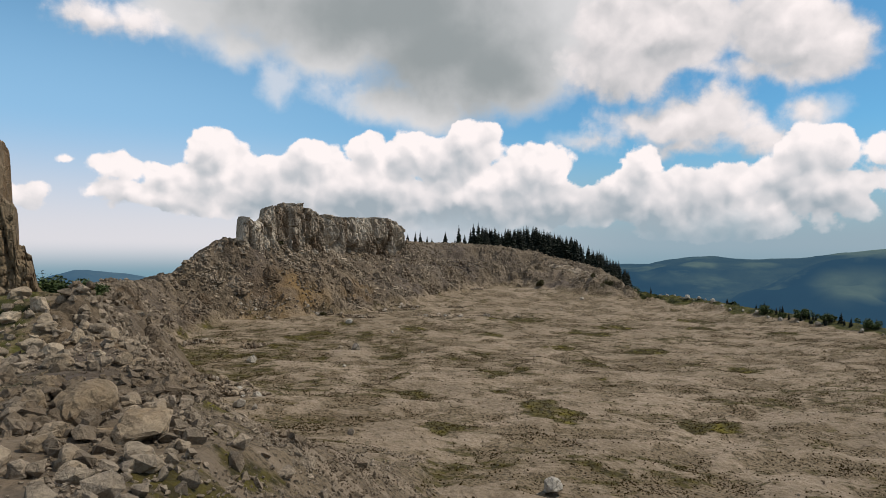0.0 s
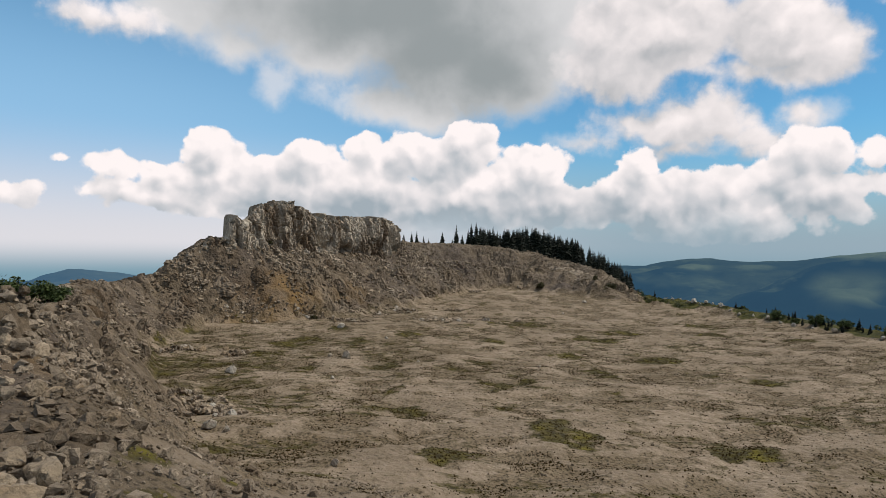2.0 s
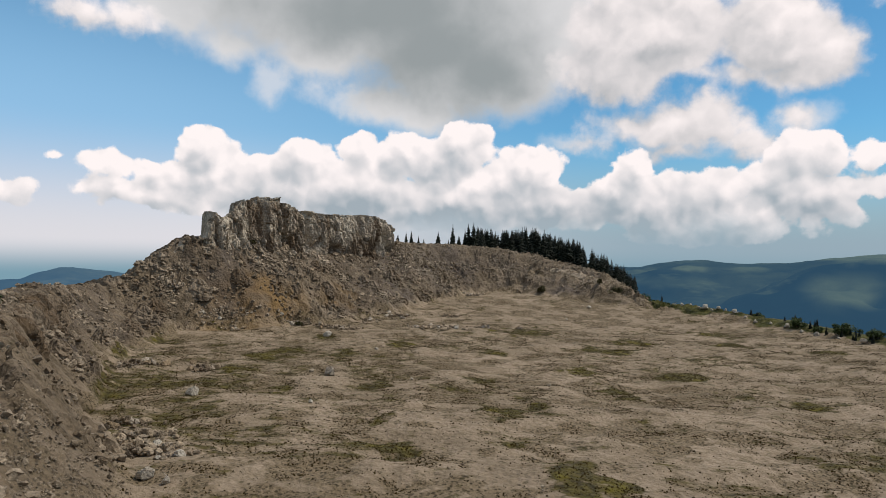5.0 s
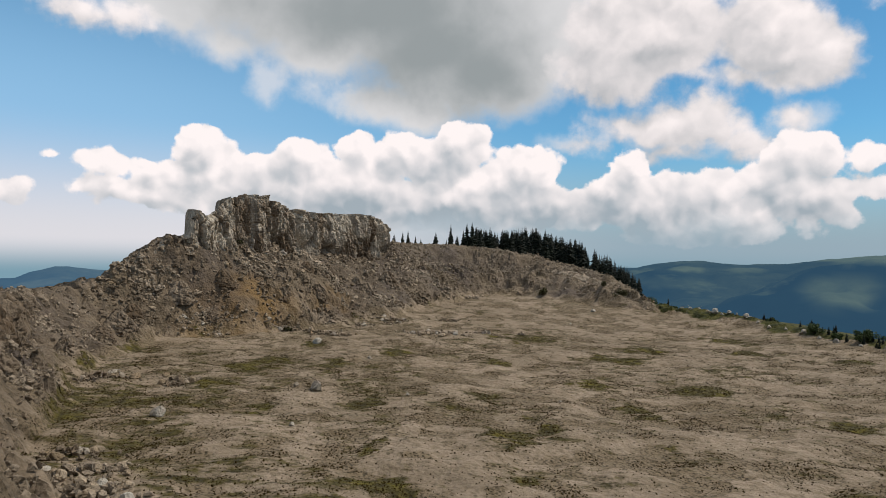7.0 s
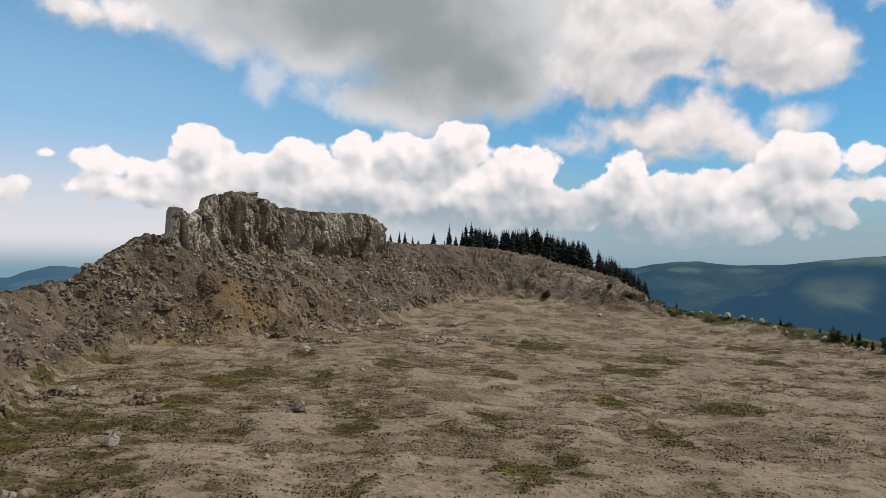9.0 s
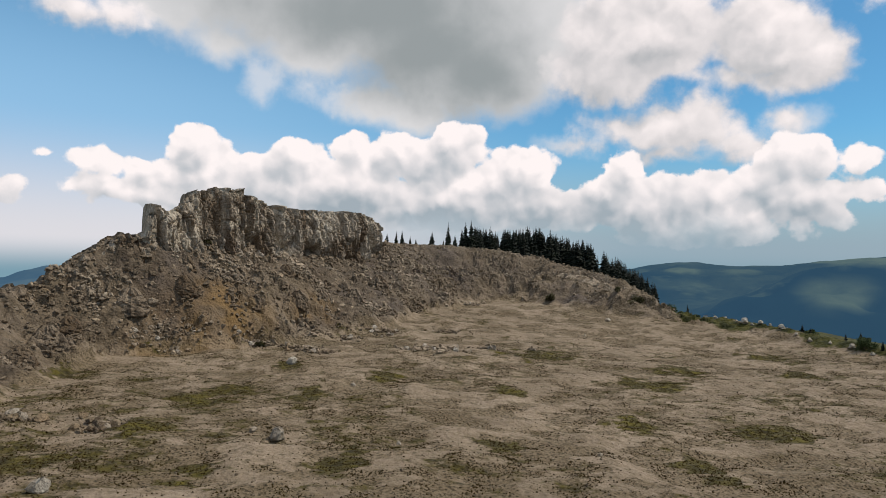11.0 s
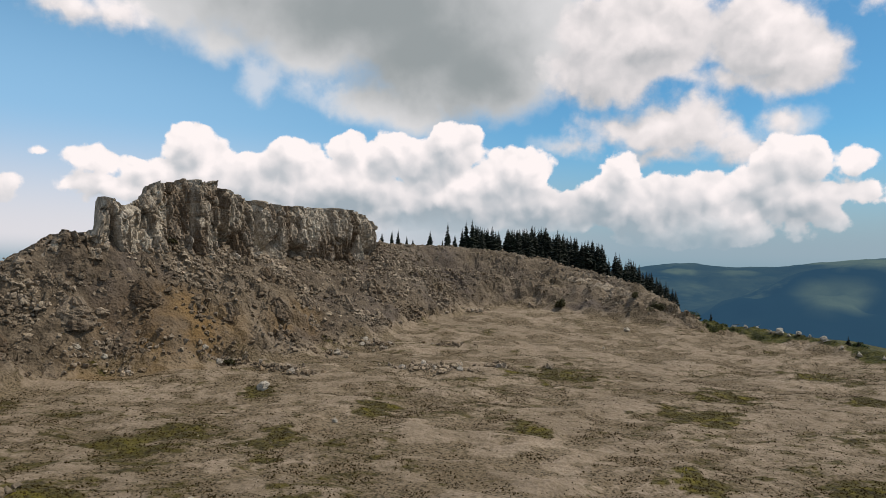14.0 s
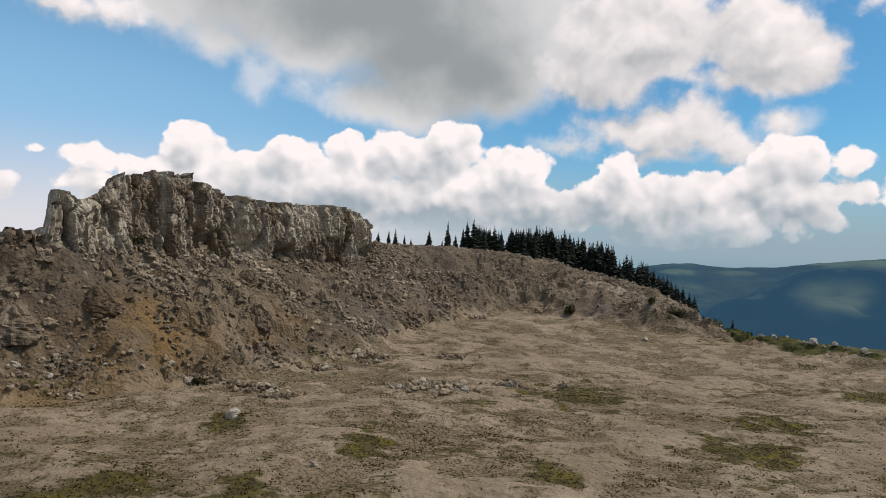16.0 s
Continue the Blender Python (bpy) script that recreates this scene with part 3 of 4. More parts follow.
def surface(x, y):
    """The ground with its humps, ruts and broken slopes."""
    z, up, past = land(x, y)
    on = step(0.0, 0.08, up) * (1 - 0.85 * step(1, 8, past)) * (1 - 0.75 * step(60, 75, x) * (y < 235))
    flat = 1 - step(0.0, 0.1, up)
    ripple = layers(x * 0.75, y * 1.1, 4.2, 3, 41)
    z = z + flat * (0.36 * ripple + 0.24 * np.abs(grain(x * 0.8, y * 1.2, 2.6, 43)) - 0.1) * (1 - step(250, 330, np.hypot(x, y)))
    broken = layers(x, y, 6.5, 4, 51, 0.55)
    a, r = np.arctan2(x - MID[0], y - MID[1]), np.hypot(x - MID[0], y - MID[1])
    gully = np.abs(grain(a * 70 + 1.5 * grain(x, y, 6, 59), r * 0.3, 3.6, 58)) + 0.5 * np.abs(grain(a * 70, r * 0.5, 1.5, 63))
    on = on * (1 - 0.72 * step(-26, -14, x) * step(66, 50, y))
    z = z + on * (0.85 * broken * (1 - 0.6 * step(0.8, 1.0, up)) + 0.4 * np.abs(grain(x, y, 1.7, 57)) + 0.9 * (gully - 0.5) * (1 - step(0.9, 1.0, up)))
    own, joint = blocks(x + 3 * grain(x, y, 9, 64), y, 2.3, 2.0, 65)
    own2, joint2 = blocks(x, y, 0.95, 0.9, 67)
    z = z + 3.0 * np.exp(-(((x + 31) / 6) ** 2) - ((y - 43) / 6) ** 2)
    ribs = on * step(-0.5, 0.35, layers(x, y, 11, 3, 69)) * (1 - step(-26, -14, x) * step(66, 50, y))
    ribs = ribs * (1 - 0.75 * np.exp(-(((x + 36) / 8) ** 2) - ((y - 146) / 7) ** 2))
    z = z + ribs * (1.5 * own ** 1.5 - 0.5 * (1 - joint) + 0.45 * own2 - 0.2 * (1 - joint2) - 0.6)
    return z, up, past


xs = np.concatenate([-np.geomspace(4800, 80, 46), np.arange(-79, -66, 0.7), np.arange(-66, 6, 0.36), np.arange(6, 104, 0.6), np.geomspace(105, 4800, 46)])
ys = np.concatenate([-np.geomspace(4800, 20, 36), np.arange(-19, 14, 0.7), np.arange(14, 236, 0.40), np.arange(236, 275, 0.7), np.geomspace(276, 4800, 60)])
X, Y = np.meshgrid(xs, ys)
Z, UP, PAST = surface(X, Y)
gm = mesh_of("ground", np.stack([X, Y, Z], -1).reshape(-1, 3), quads(len(ys), len(xs)), ground_stone, True)
gm.polygons.foreach_set("use_smooth", (UP[:-1, :-1].ravel() < 0.04) | (PAST[:-1, :-1].ravel() > 30))
write(gm, "green", greenness(X, Y, UP, PAST))
write(gm, "tract", gritty(X, Y))
scree = step(0.02, 0.15, UP) * (1 - step(5, 25, PAST)) * (1 - step(35, 70, X))
scree = scree * (1 - 0.7 * step(-2, 4, X + 8.2 + 0.5 * np.maximum(Y - 20, 0)) * step(60, 50, Y))
scree = scree * (1 - step(0.4, 4, PAST) * step(-18, -24, X) * step(128, 118, Y))
write(gm, "scree", np.clip(scree * (0.8 + 0.4 * layers(X, Y, 12, 3, 61)), 0, 1))
ochre = np.zeros_like(X)
for a, b, w, h, k in [(-34.6, 149.2, 4.2, 4.5, 1.0), (-30, 153, 3, 4, 0.6), (-37, 145, 7, 4.5, 0.55), (-21, 168, 3, 4, 0.5), (-24, 160, 2.5, 3, 0.5), (-40, 136, 4, 4, 0.35), (-20, 40, 4, 5, 0.3)]:
    ochre = np.maximum(ochre, k * np.exp(-((X - a) / w) ** 2 - ((Y - b) / h) ** 2) * (0.8 + 0.5 * layers(X, Y, 3, 3, 71)))
write(gm, "ochre", np.clip(ochre, 0, 1))
top_off = np.hypot(X - MID[0], Y - MID[1]) - np.interp(np.arctan2(X - MID[0], Y - MID[1]), TOP[0], TOP[1])
turf = np.maximum(np.maximum(step(-6.0, -2.6, top_off + 2.0 * layers(X, Y, 9, 3, 83)) * step(57, 63, X), step(1, 5, PAST) * np.maximum(step(36, 48, X), step(236, 246, Y) * step(-6, 8, X))), step(0.5, 6, PAST) * step(-10, -26, X) * 0.62)
write(gm, "meadow", np.clip(turf * (0.9 + 0.35 * layers(X, Y, 5, 3, 81)), 0, 1))
write(gm, "valley", step(90, 160, PAST))
ground = tagged(new("ground", gm), "pale stony quarry floor with mossy hollows and rubble slopes", "ground", kind="structure")

# ---- helpers for things ----
def part(name, bm, material, parent, label=""):
    """Links a bmesh as one mesh object under a thing."""
    me = bpy.data.meshes.new(name)
    bm.to_mesh(me)
    bm.free()
    me.materials.append(material)
    ob = new(name, me)
    ob.parent = parent
    return tagged(ob, label)


def rock_face(name, line, lean, thick, seed, rough=1.0, grid=0.34, jag=0.7, cuts=(), forward=0.0, look_of=None, cleft_depth=2.7):
    """A craggy wall of rock along a line of (x, y, foot height, top height), with a front, a broken top and a back."""
    line = np.array(line, float)
    run = np.r_[0, np.cumsum(np.hypot(*np.diff(line[:, :2], axis=0).T))]
    s = np.arange(0, run[-1], grid)
    x, y, zb, zt = (np.interp(s, run, line[:, k]) for k in range(4))
    sx, sy = (np.convolve(np.pad(v, 12, "edge"), np.ones(25) / 25, "valid") for v in (x, y))
    tx, ty = np.gradient(sx), np.gradient(sy)
    n = np.hypot(tx, ty)
    nx, ny = ty / n, -tx / n
    if not isinstance(thick, (int, float)):
        thick = np.interp(s, run, thick)
    own, _ = blocks(s, s * 0, 1.5, 5, seed + 20)
    own2, _ = blocks(s, s * 0, 0.6, 5, seed + 24)
    zt = zt + jag * (own - 0.5) + 0.45 * jag * (own2 - 0.5) + 0.25 * jag * grain(s, s, 0.9, seed + 3)
    tall = np.max(zt - zb) + 2.5
    rows = int(tall / grid) + 2
    up = np.linspace(0, 1, rows)[:, None]
    z = (zb - 2.5) + (zt - zb + 2.5) * up
    S = np.broadcast_to(s, z.shape)
    bed = z + 0.8 * grain(S, z * 0, 8, seed + 31)
    own, joint = blocks(S, bed, 1.9, 5.5, seed)
    own2, joint2 = blocks(S, bed, 0.85, 2.6, seed + 5)
    own3, joint3 = blocks(S, bed, 0.5, 0.95, seed + 15)
    cleft = np.clip(1 - np.abs(grain(S, z * 0.22, 3.4, seed + 6)) / 0.22, 0, 1)
    bulge = layers(S, z * 0.5, 9, 3, seed + 7)
    d = rough * (1.1 * own - 0.55 * (1 - joint) + 0.65 * own2 - 0.35 * (1 - joint2) + 0.34 * own3 - 0.14 * (1 - joint3) - cleft_depth * cleft + 1.1 * bulge - 0.5)
    d = d + forward + lean * (1 - up) ** 1.2 - 0.8 * rough * step(0.8, 1.0, up)
    front = np.stack([x + nx * d, y + ny * d, z], -1)
    deep = []
    for k in np.arange(0.3, 8.2, 0.3):
        back = d[-1] - thick * k / 8
        lump, seam = blocks(s, s * 0 + k * thick / 8, 1.3, 1.5, seed + 41)
        fall = zt + (0.7 * (lump - 0.5) - 0.3 * (1 - seam) + 0.3 * grain(s, s * 0 + k, 0.7, seed + 11) - 0.1 * k) * min(jag, 1.0) * min(k, 1) - 0.022 * k * k - (zt - zb + 3) * step(4, 8, k)
        deep.append(np.stack([x + nx * back, y + ny * back, fall], -1))
    v = np.concatenate([front, np.array(deep)])
    if not cuts:
        return new(name, mesh_of(name, v.reshape(-1, 3), quads(v.shape[0], v.shape[1]), look_of or cliff_stone))
    root = new(name)
    ends = [0] + [int(np.argmin(np.hypot(x - a, y - b))) for a, b, _ in cuts] + [len(s) - 1]
    for a, b, called in zip(ends, ends[1:], [c[2] for c in cuts] + ["buttress"]):
        piece = v[:, a : b + 1]
        ob = new(called, mesh_of(called, piece.reshape(-1, 3), quads(*piece.shape[:2]), look_of or cliff_stone))
        ob.parent = root
    return root


# along the outcrop: x, y, height of its foot, of its top
CLIFF_WEST = [
    (-57, 141.5, -5, -3.2), (-54.8, 144, -2.5, -0.6), (-52.8, 145.6, 0.0, 2.0), (-51.0, 147.1, 0.9, 3.0), (-49.6, 148.4, 1.3, 2.9), (-48.2, 149.7, 1.6, 3.2),
    (-48.0, 149.9, 1.6, 5.6), (-47.3, 150.5, 1.6, 7.4), (-46.6, 151.2, 1.6, 8.2), (-46.1, 152.2, 1.5, 7.5), (-45.3, 153.6, 1.5, 7.2), (-44.4, 155.3, 1.4, 8.4),
    (-43.3, 157.5, 1.3, 9.8),
]
CLIFF_EAST = [
    (-42.7, 158.7, 1.6, 11.2), (-41.8, 160.6, 1.6, 11.4), (-40.6, 162.9, 1.0, 11.2), (-39.6, 165.0, 0.8, 12.4), (-38.4, 167.6, 0.6, 12.1),
    (-37.5, 169.5, 0.6, 12.8), (-35.9, 173, 0.5, 11.6), (-34.3, 176.6, 0.3, 10.7), (-31.3, 183.2, 0.1, 9.8), (-26.5, 193.9, -0.9, 10.1),
    (-22.5, 203.5, -1, 10.5), (-19.8, 210, -1, 10.9), (-16.0, 219, -1, 10.4), (-14.6, 222.4, -1, 8.6), (-13.9, 224.2, -2, 5.0),
    (-12, 229, -4, -2),
]
outcrop = rock_face("rock_outcrop", CLIFF_WEST + CLIFF_EAST, 1.2, [3] * 4 + [2.6] * 2 + [1.8] * 4 + [2.2] * 3 + [3, 3.4, 3.4, 4, 4.4, 5, 6] + [8] * 9, 101, 1.15, 0.19, 0.62,
    [(-48.3, 149.6, "ledge"), (-45.6, 153.2, "spire"), (-38.5, 167, "crag"), (-29, 188, "crag")])
tagged(outcrop, "craggy weathered limestone outcrop above a rubble slope", "rock")
pillar = rock_face("rock_pillar", [
    (-50, 43, -4, 12), (-41, 46.5, -4, 11.5), (-36, 47.7, -4, 9.9), (-33.95, 48.3, -4, 8.6), (-33.75, 48.4, -4, 4.0), (-33.0, 48.7, -4, 3.3),
    (-32.8, 48.8, -4, 0.2), (-32.0, 49.4, -5, -0.4), (-31.7, 49.7, -5, -2.6), (-31, 50.2, -6, -4)], 0.3, 6, 151, 0.6, 0.11, 0.45, (), 0.0, ochre_stone, 0.5)
tagged(pillar, "tall ochre limestone cliff end beside the rock pile", "rock")
bank_wall = rock_face("rock_bank", [
    (-28, 55, -10, -6.3), (-34.2, 67.5, -10, -6.8), (-45, 87, -9.7, -5.7), (-54.2, 105, -9, -5.6), (-59, 126, -9.5, -6.2),
    (-57, 137, -8, -4.2), (-53.5, 144, -4, 0.2)], 2.2, 6, 201, 0.8, 0.22, 0.8,
    [(-41, 76, "ledge"), (-50, 96, "ledge"), (-59, 122, "ledge")], 1.3, bank_stone)
tagged(bank_wall, "low broken limestone bank along the quarry edge", "rock")
far_wall = rock_face("rock_band", [
    (-12.5, 227.5, -0.5, 3.4), (-5, 236, 0.2, 3.3), (3, 241.5, 0.4, 2.9), (10, 245, 0.8, 2.6), (16, 247.5, 1.0, 2.0)], 1.2, 5, 251, 0.55, 0.26, 0.5, (), 0.6, earthy_stone, 1.0)
tagged(far_wall, "low pale rock band along the far rim of the quarry", "rock")
shoulder = rock_face("rock_shoulder", [
    (41, 236, -6, -4.6), (46, 229, -8, -5.2), (50, 220, -10, -7.0), (53, 211, -11.5, -8.9), (55.5, 203, -13, -11.0), (57.5, 197, -14, -13)], 4.5, 6, 281, 0.9, 0.26, 0.7,
    [(46, 229, "ledge"), (53, 211, "ledge")], 1.0, earthy_stone, 1.6)
tagged(shoulder, "pale fluted rock shoulder at the far end of the quarry", "rock")


# ---- stones ----
def stone_mesh(name, seed, fine=False):
    """An angular stone about a metre across, resting near z = 0."""
    rng = random.Random(seed)
    bm = bmesh.new()
    flat, long = rng.uniform(0.55, 1.0), rng.uniform(0.65, 1.0)
    for _ in range(22 if fine else 11):
        v = Vector((rng.gauss(0, 1), rng.gauss(0, 1), rng.gauss(0, 1))).normalized() * rng.uniform(0.42, 0.55)
        bm.verts.new((v.x, v.y * long, v.z * flat))
    bmesh.ops.convex_hull(bm, input=bm.verts)
    bmesh.ops.delete(bm, geom=[v for v in bm.verts if not v.link_faces], context="VERTS")
    if fine:
        bmesh.ops.bevel(bm, geom=list(bm.edges), offset=0.05, segments=1, affect="EDGES")
        bmesh.ops.triangulate(bm, faces=bm.faces)
        bmesh.ops.subdivide_edges(bm, edges=[e for e in bm.edges if e.calc_length() > 0.16], cuts=1)
        bmesh.ops.triangulate(bm, faces=bm.faces)
        bmesh.ops.smooth_vert(bm, verts=bm.verts, factor=0.22, use_axis_x=True, use_axis_y=True, use_axis_z=True)
        for v in bm.verts:
            p = v.co * 3 + Vector((seed, 0, 0))
            v.co += v.co.normalized() * (0.09 * noise.noise(p) + 0.05 * noise.noise(p * 3))
    bmesh.ops.recalc_face_normals(bm, faces=bm.faces)
    bmesh.ops.triangulate(bm, faces=bm.faces)
    me = bpy.data.meshes.new(name)
    bm.to_mesh(me)
    bm.free()
    return me


SHAPES = []
for k in range(16):
    shape = stone_mesh("stone", 300 + k)
    co = np.empty(len(shape.vertices) * 3, np.float32)
    shape.vertices.foreach_get("co", co)
    SHAPES.append((co.reshape(-1, 3), np.array([p.vertices[:] for p in shape.polygons])))
    bpy.data.meshes.remove(shape)
rng = np.random.default_rng(7)


def strewn(name, spots, sizes, material, label, category="rubble", lift=0.0):
    """Many small stones as one mesh."""
    z = surface(spots[:, 0], spots[:, 1])[0] + lift
    verts, faces, base = [], [], 0
    turns = rng.uniform(0, math.tau, (len(spots), 2))
    pick = rng.integers(0, len(SHAPES), len(spots))
    for (x, y), h, size, (a, b), k in zip(spots, z, sizes, turns, pick):
        v, f = SHAPES[k]
        ca, sa, cb, sb = math.cos(a), math.sin(a), math.cos(b), math.sin(b)
        turn = np.array([[ca, -sa, 0], [sa, ca, 0], [0, 0, 1]]) @ np.array([[1, 0, 0], [0, cb, -sb], [0, sb, cb]])
        verts.append(v @ turn.T * size + (x, y, h + size * 0.18))
        faces.append(f + base)
        base += len(v)
    ob = new(name, mesh_of(name, np.concatenate(verts), np.concatenate(faces), material))
    return tagged(ob, label, category, kind="stuff")


def spread(count, box, keep):
    """Random spots in a box (x0, y0, x1, y1) where keep(x, y, up, past), a chance from 0 to 1, lets them lie."""
    p = rng.uniform(box[:2], box[2:], (count, 2))
    _, up, past = land(p[:, 0], p[:, 1])
    return p[rng.random(count) < keep(p[:, 0], p[:, 1], up, past)]


def sizes_of(n, low, high, power=3.0):
    return low + (high - low) * rng.random(n) ** power


def clumps(x, y, size, seed):
    return step(-0.2, 0.6, layers(x, y, size, 3, seed))


def pile_edge(x, y):
    """Metres outside the heap of blocks (negative on it)."""
    return x + 8.2 + 0.5 * np.maximum(y - 20, 0)


near = spread(62000, (-42, 6, 4, 56), lambda x, y, u, p: step(0.08, 0.3, u) * (0.25 + 0.75 * clumps(x, y, 5, 301)) * (p < 14 - 12 * step(34, 44, y)) * (0.10 + 0.90 * step(3, -1, pile_edge(x, y))) * step(52, 45, y))
grit = spread(44000, (-26, 11, 3, 58), lambda x, y, u, p: (u > 0.01) * (p < 8) * (0.15 + 0.85 * clumps(x, y, 3, 305)) * step(-6, 1, pile_edge(x, y)))
strewn("slope_gravel", grit, sizes_of(len(grit), 0.06, 0.34, 4), rubble_stone, "pale gravel on the slope below the rock pile", "gravel")
strewn("rock_pile_rubble", near, sizes_of(len(near), 0.10, 1.1, 5.0), rubble_stone, "loose beige limestone rubble heaped on the slope")
bank_s = spread(80000, (-66, 50, -16, 142), lambda x, y, u, p: step(0.02, 0.2, u) * (p < 1.5) * (0.08 + 0.92 * clumps(x, y, 5, 311) ** 1.7))
strewn("bank_rubble", bank_s, sizes_of(len(bank_s), 0.15, 1.0, 4.0), rubble_stone, "small limestone rubble on the earthy bank")
talus = spread(150000, (-62, 128, 8, 232), lambda x, y, u, p: step(0.0, 0.12, u) * (p < 3) * (0.06 + 0.8 * clumps(x, y, 7, 321) ** 2.0) * (1 - 0.75 * step(0.5, 0.3, u) * step(-22, -30, x)))
strewn("talus_rubble", talus, sizes_of(len(talus), 0.18, 1.3, 4.2), rubble_stone, "grey limestone rubble sliding from the outcrop")
blocky = spread(20000, (-60, 130, 6, 226), lambda x, y, u, p: step(0.3, 0.5, u) * (p < 2) * (0.03 + 0.5 * clumps(x, y, 5, 325) ** 2.6))
strewn("talus_blocks", blocky, sizes_of(len(blocky), 0.5, 1.8, 3.2), rubble_stone, "angular grey limestone blocks on the slope below the outcrop", "rubble", -0.1)
far_s = spread(18000, (-14, 196, 70, 262), lambda x, y, u, p: step(0.05, 0.3, u) * (p < 26) * (0.15 + 0.85 * clumps(x, y, 7, 331)))
strewn("far_rubble", far_s, sizes_of(len(far_s), 0.25, 1.2, 3.2), rubble_stone, "pale rubble on the far quarry slope")
loose = spread(34000, (-40, 36, 88, 205), lambda x, y, u, p: (u < 0.03) * (0.08 + 0.9 * clumps(x, y, 8, 341) ** 2))
strewn("scattered_stones", loose, sizes_of(len(loose), 0.07, 0.30, 4), rubble_stone, "small pale stones scattered over the floor", "stones")

BOULDERS = []
for k in range(9):
    m = stone_mesh("boulder", 500 + k, True)
    m.materials.append(boulder_stone)
    BOULDERS.append(m)
dice = random.Random(11)


WHITE = []
for k in range(3):
    m = BOULDERS[k].copy()
    m.materials[0] = white_stone
    WHITE.append(m)


def boulder(x, y, size, label, group, sink=0.16, tilt=14, kinds=BOULDERS):
    z = float(surface(np.array([x]), np.array([y]))[0][0])
    ob = new("boulder", kinds[dice.randrange(len(kinds))])
    ob.matrix_world = pose(x, y, z + size * (0.30 - sink), dice.uniform(-tilt, tilt), dice.uniform(-tilt, tilt), dice.uniform(0, 360))
    ob.scale = (size, size * dice.uniform(0.7, 1.0), size * dice.uniform(0.65, 0.95))
    return tagged(ob, label, "boulder", group)


for x, y, size in [(-13.2, 23.6, 3.1), (-10.0, 21.2, 2.7), (-8.9, 18.6, 1.3), (-8.2, 18.0, 0.9), (-8.3, 20.3, 0.75), (-11.2, 21, 1.0), (-10.3, 20.4, 0.8),
                   (-10.4, 17.6, 1.3), (-15.4, 23.8, 1.4), (-12.4, 20.2, 1.2), (-9.8, 16.8, 1.0), (-11.9, 18.8, 1.1), (-12.3, 17.2, 1.2), (-14, 19, 1.3),
                   (-12.6, 25.4, 1.2), (-26, 41, 1.8), (-28.5, 42.5, 2.0), (-24.5, 39, 1.6), (-22, 38, 1.7), (-27, 39.5, 1.7), (-31, 43, 2.2), (-23.6, 36.5, 1.9), (-19, 31.5, 1.6), (-16.5, 33, 1.4), (-13.5, 33, 1.2), (-21, 34, 1.5), (-17, 27, 1.6)]:
    boulder(x, y, size, "large beige limestone boulder on the rock pile", "boulders on the rock pile")
for x, y in spread(1400, (-34, 8, 0, 52), lambda x, y, u, p: (u > 0.25) * (p < 12) * 0.4 * (pile_edge(x, y) < -0.5))[:64]:
    boulder(x, y, 0.55 + 1.0 * dice.random() ** 2, "beige limestone boulder on the rock pile", "boulders on the rock pile", 0.2, 30)
for x, y in spread(900, (-58, 130, 2, 222), lambda x, y, u, p: (u > 0.1) * (p < 1) * 0.2)[:45]:
    boulder(x, y, dice.uniform(0.8, 1.9), "grey limestone boulder on the rubble slope", "boulders below the outcrop", 0.2, 30)
HEAPS = [
    (0.3, 149, 20, 4.6, 1.6), (10.4, 153, 10, 2.0, 1.7), (18.2, 154.5, 2, 0.8, 1.5), (3.4, 171, 7, 3.0, 0.9), (-28.6, 147.6, 15, 3.4, 1.2), (-20.2, 145.8, 13, 3.0, 1.3),
    (-16.5, 140.5, 6, 2.2, 1.0), (-9.8, 168, 14, 4.0, 1.5), (-15, 158, 6, 3.0, 1.2), (-40, 141, 10, 3.4, 1.3), (11, 208, 8, 2.0, 1.7), (27, 219, 4, 2.0, 1.0),
    (-24, 68.5, 12, 2.6, 1.2), (-27, 73, 7, 2.2, 1.1), (-22, 65, 9, 2.4, 1.2), (-38.5, 98.8, 8, 2.6, 1.3), (-29.5, 99.3, 5, 1.8, 1.2),
]
lie, rise = [], []
for x, y, n, reach, big in HEAPS:
    off = rng.normal(0, 1, (n * 9, 2)) * (reach * 0.6, reach * 0.38)
    lie.append(off + (x, y))
    rise.append(0.45 * big * rng.random(n * 9) * np.exp(-((off / (reach * 0.6, reach * 0.38)) ** 2).sum(1)))
lie = np.concatenate(lie)
strewn("heap_rubble", lie, sizes_of(len(lie), 0.2, 0.95, 1.8), rubble_stone, "broken limestone rubble heaped on the quarry floor", "rubble", np.concatenate(rise))
for x, y, n, reach, big in HEAPS:
    for _ in range(n):
        boulder(x + dice.gauss(0, reach * 0.6), y + dice.gauss(0, reach * 0.4), dice.uniform(0.5, 1.1) * big * 1.1, "limestone block in a small heap on the quarry floor",
                "heaped blocks on the floor", 0.15, 25, BOULDERS[:5] + WHITE)
for x, y, size in [(-19.4, 132, 1.9), (-16, 99.5, 0.8), (-13.1, 96.2, 2.3), (-7.2, 50.6, 0.9), (-25.2, 83.8, 1.7), (-12.6, 81.8, 0.7),
                   (-19, 59.5, 1.5), (-17.3, 58.6, 0.9), (-9.5, 120, 0.8), (42, 190, 1.6), (33, 176, 0.8), (14, 96, 0.5), (-3, 98, 0.5)]:
    boulder(x, y, size, "single pale limestone boulder lying on the floor", "boulders on the floor", 0.1, 14, WHITE)
boulder(7.2, 41.2, 2.0, "single whitish limestone boulder lying on the floor", "boulders on the floor", 0.02, 10, WHITE)
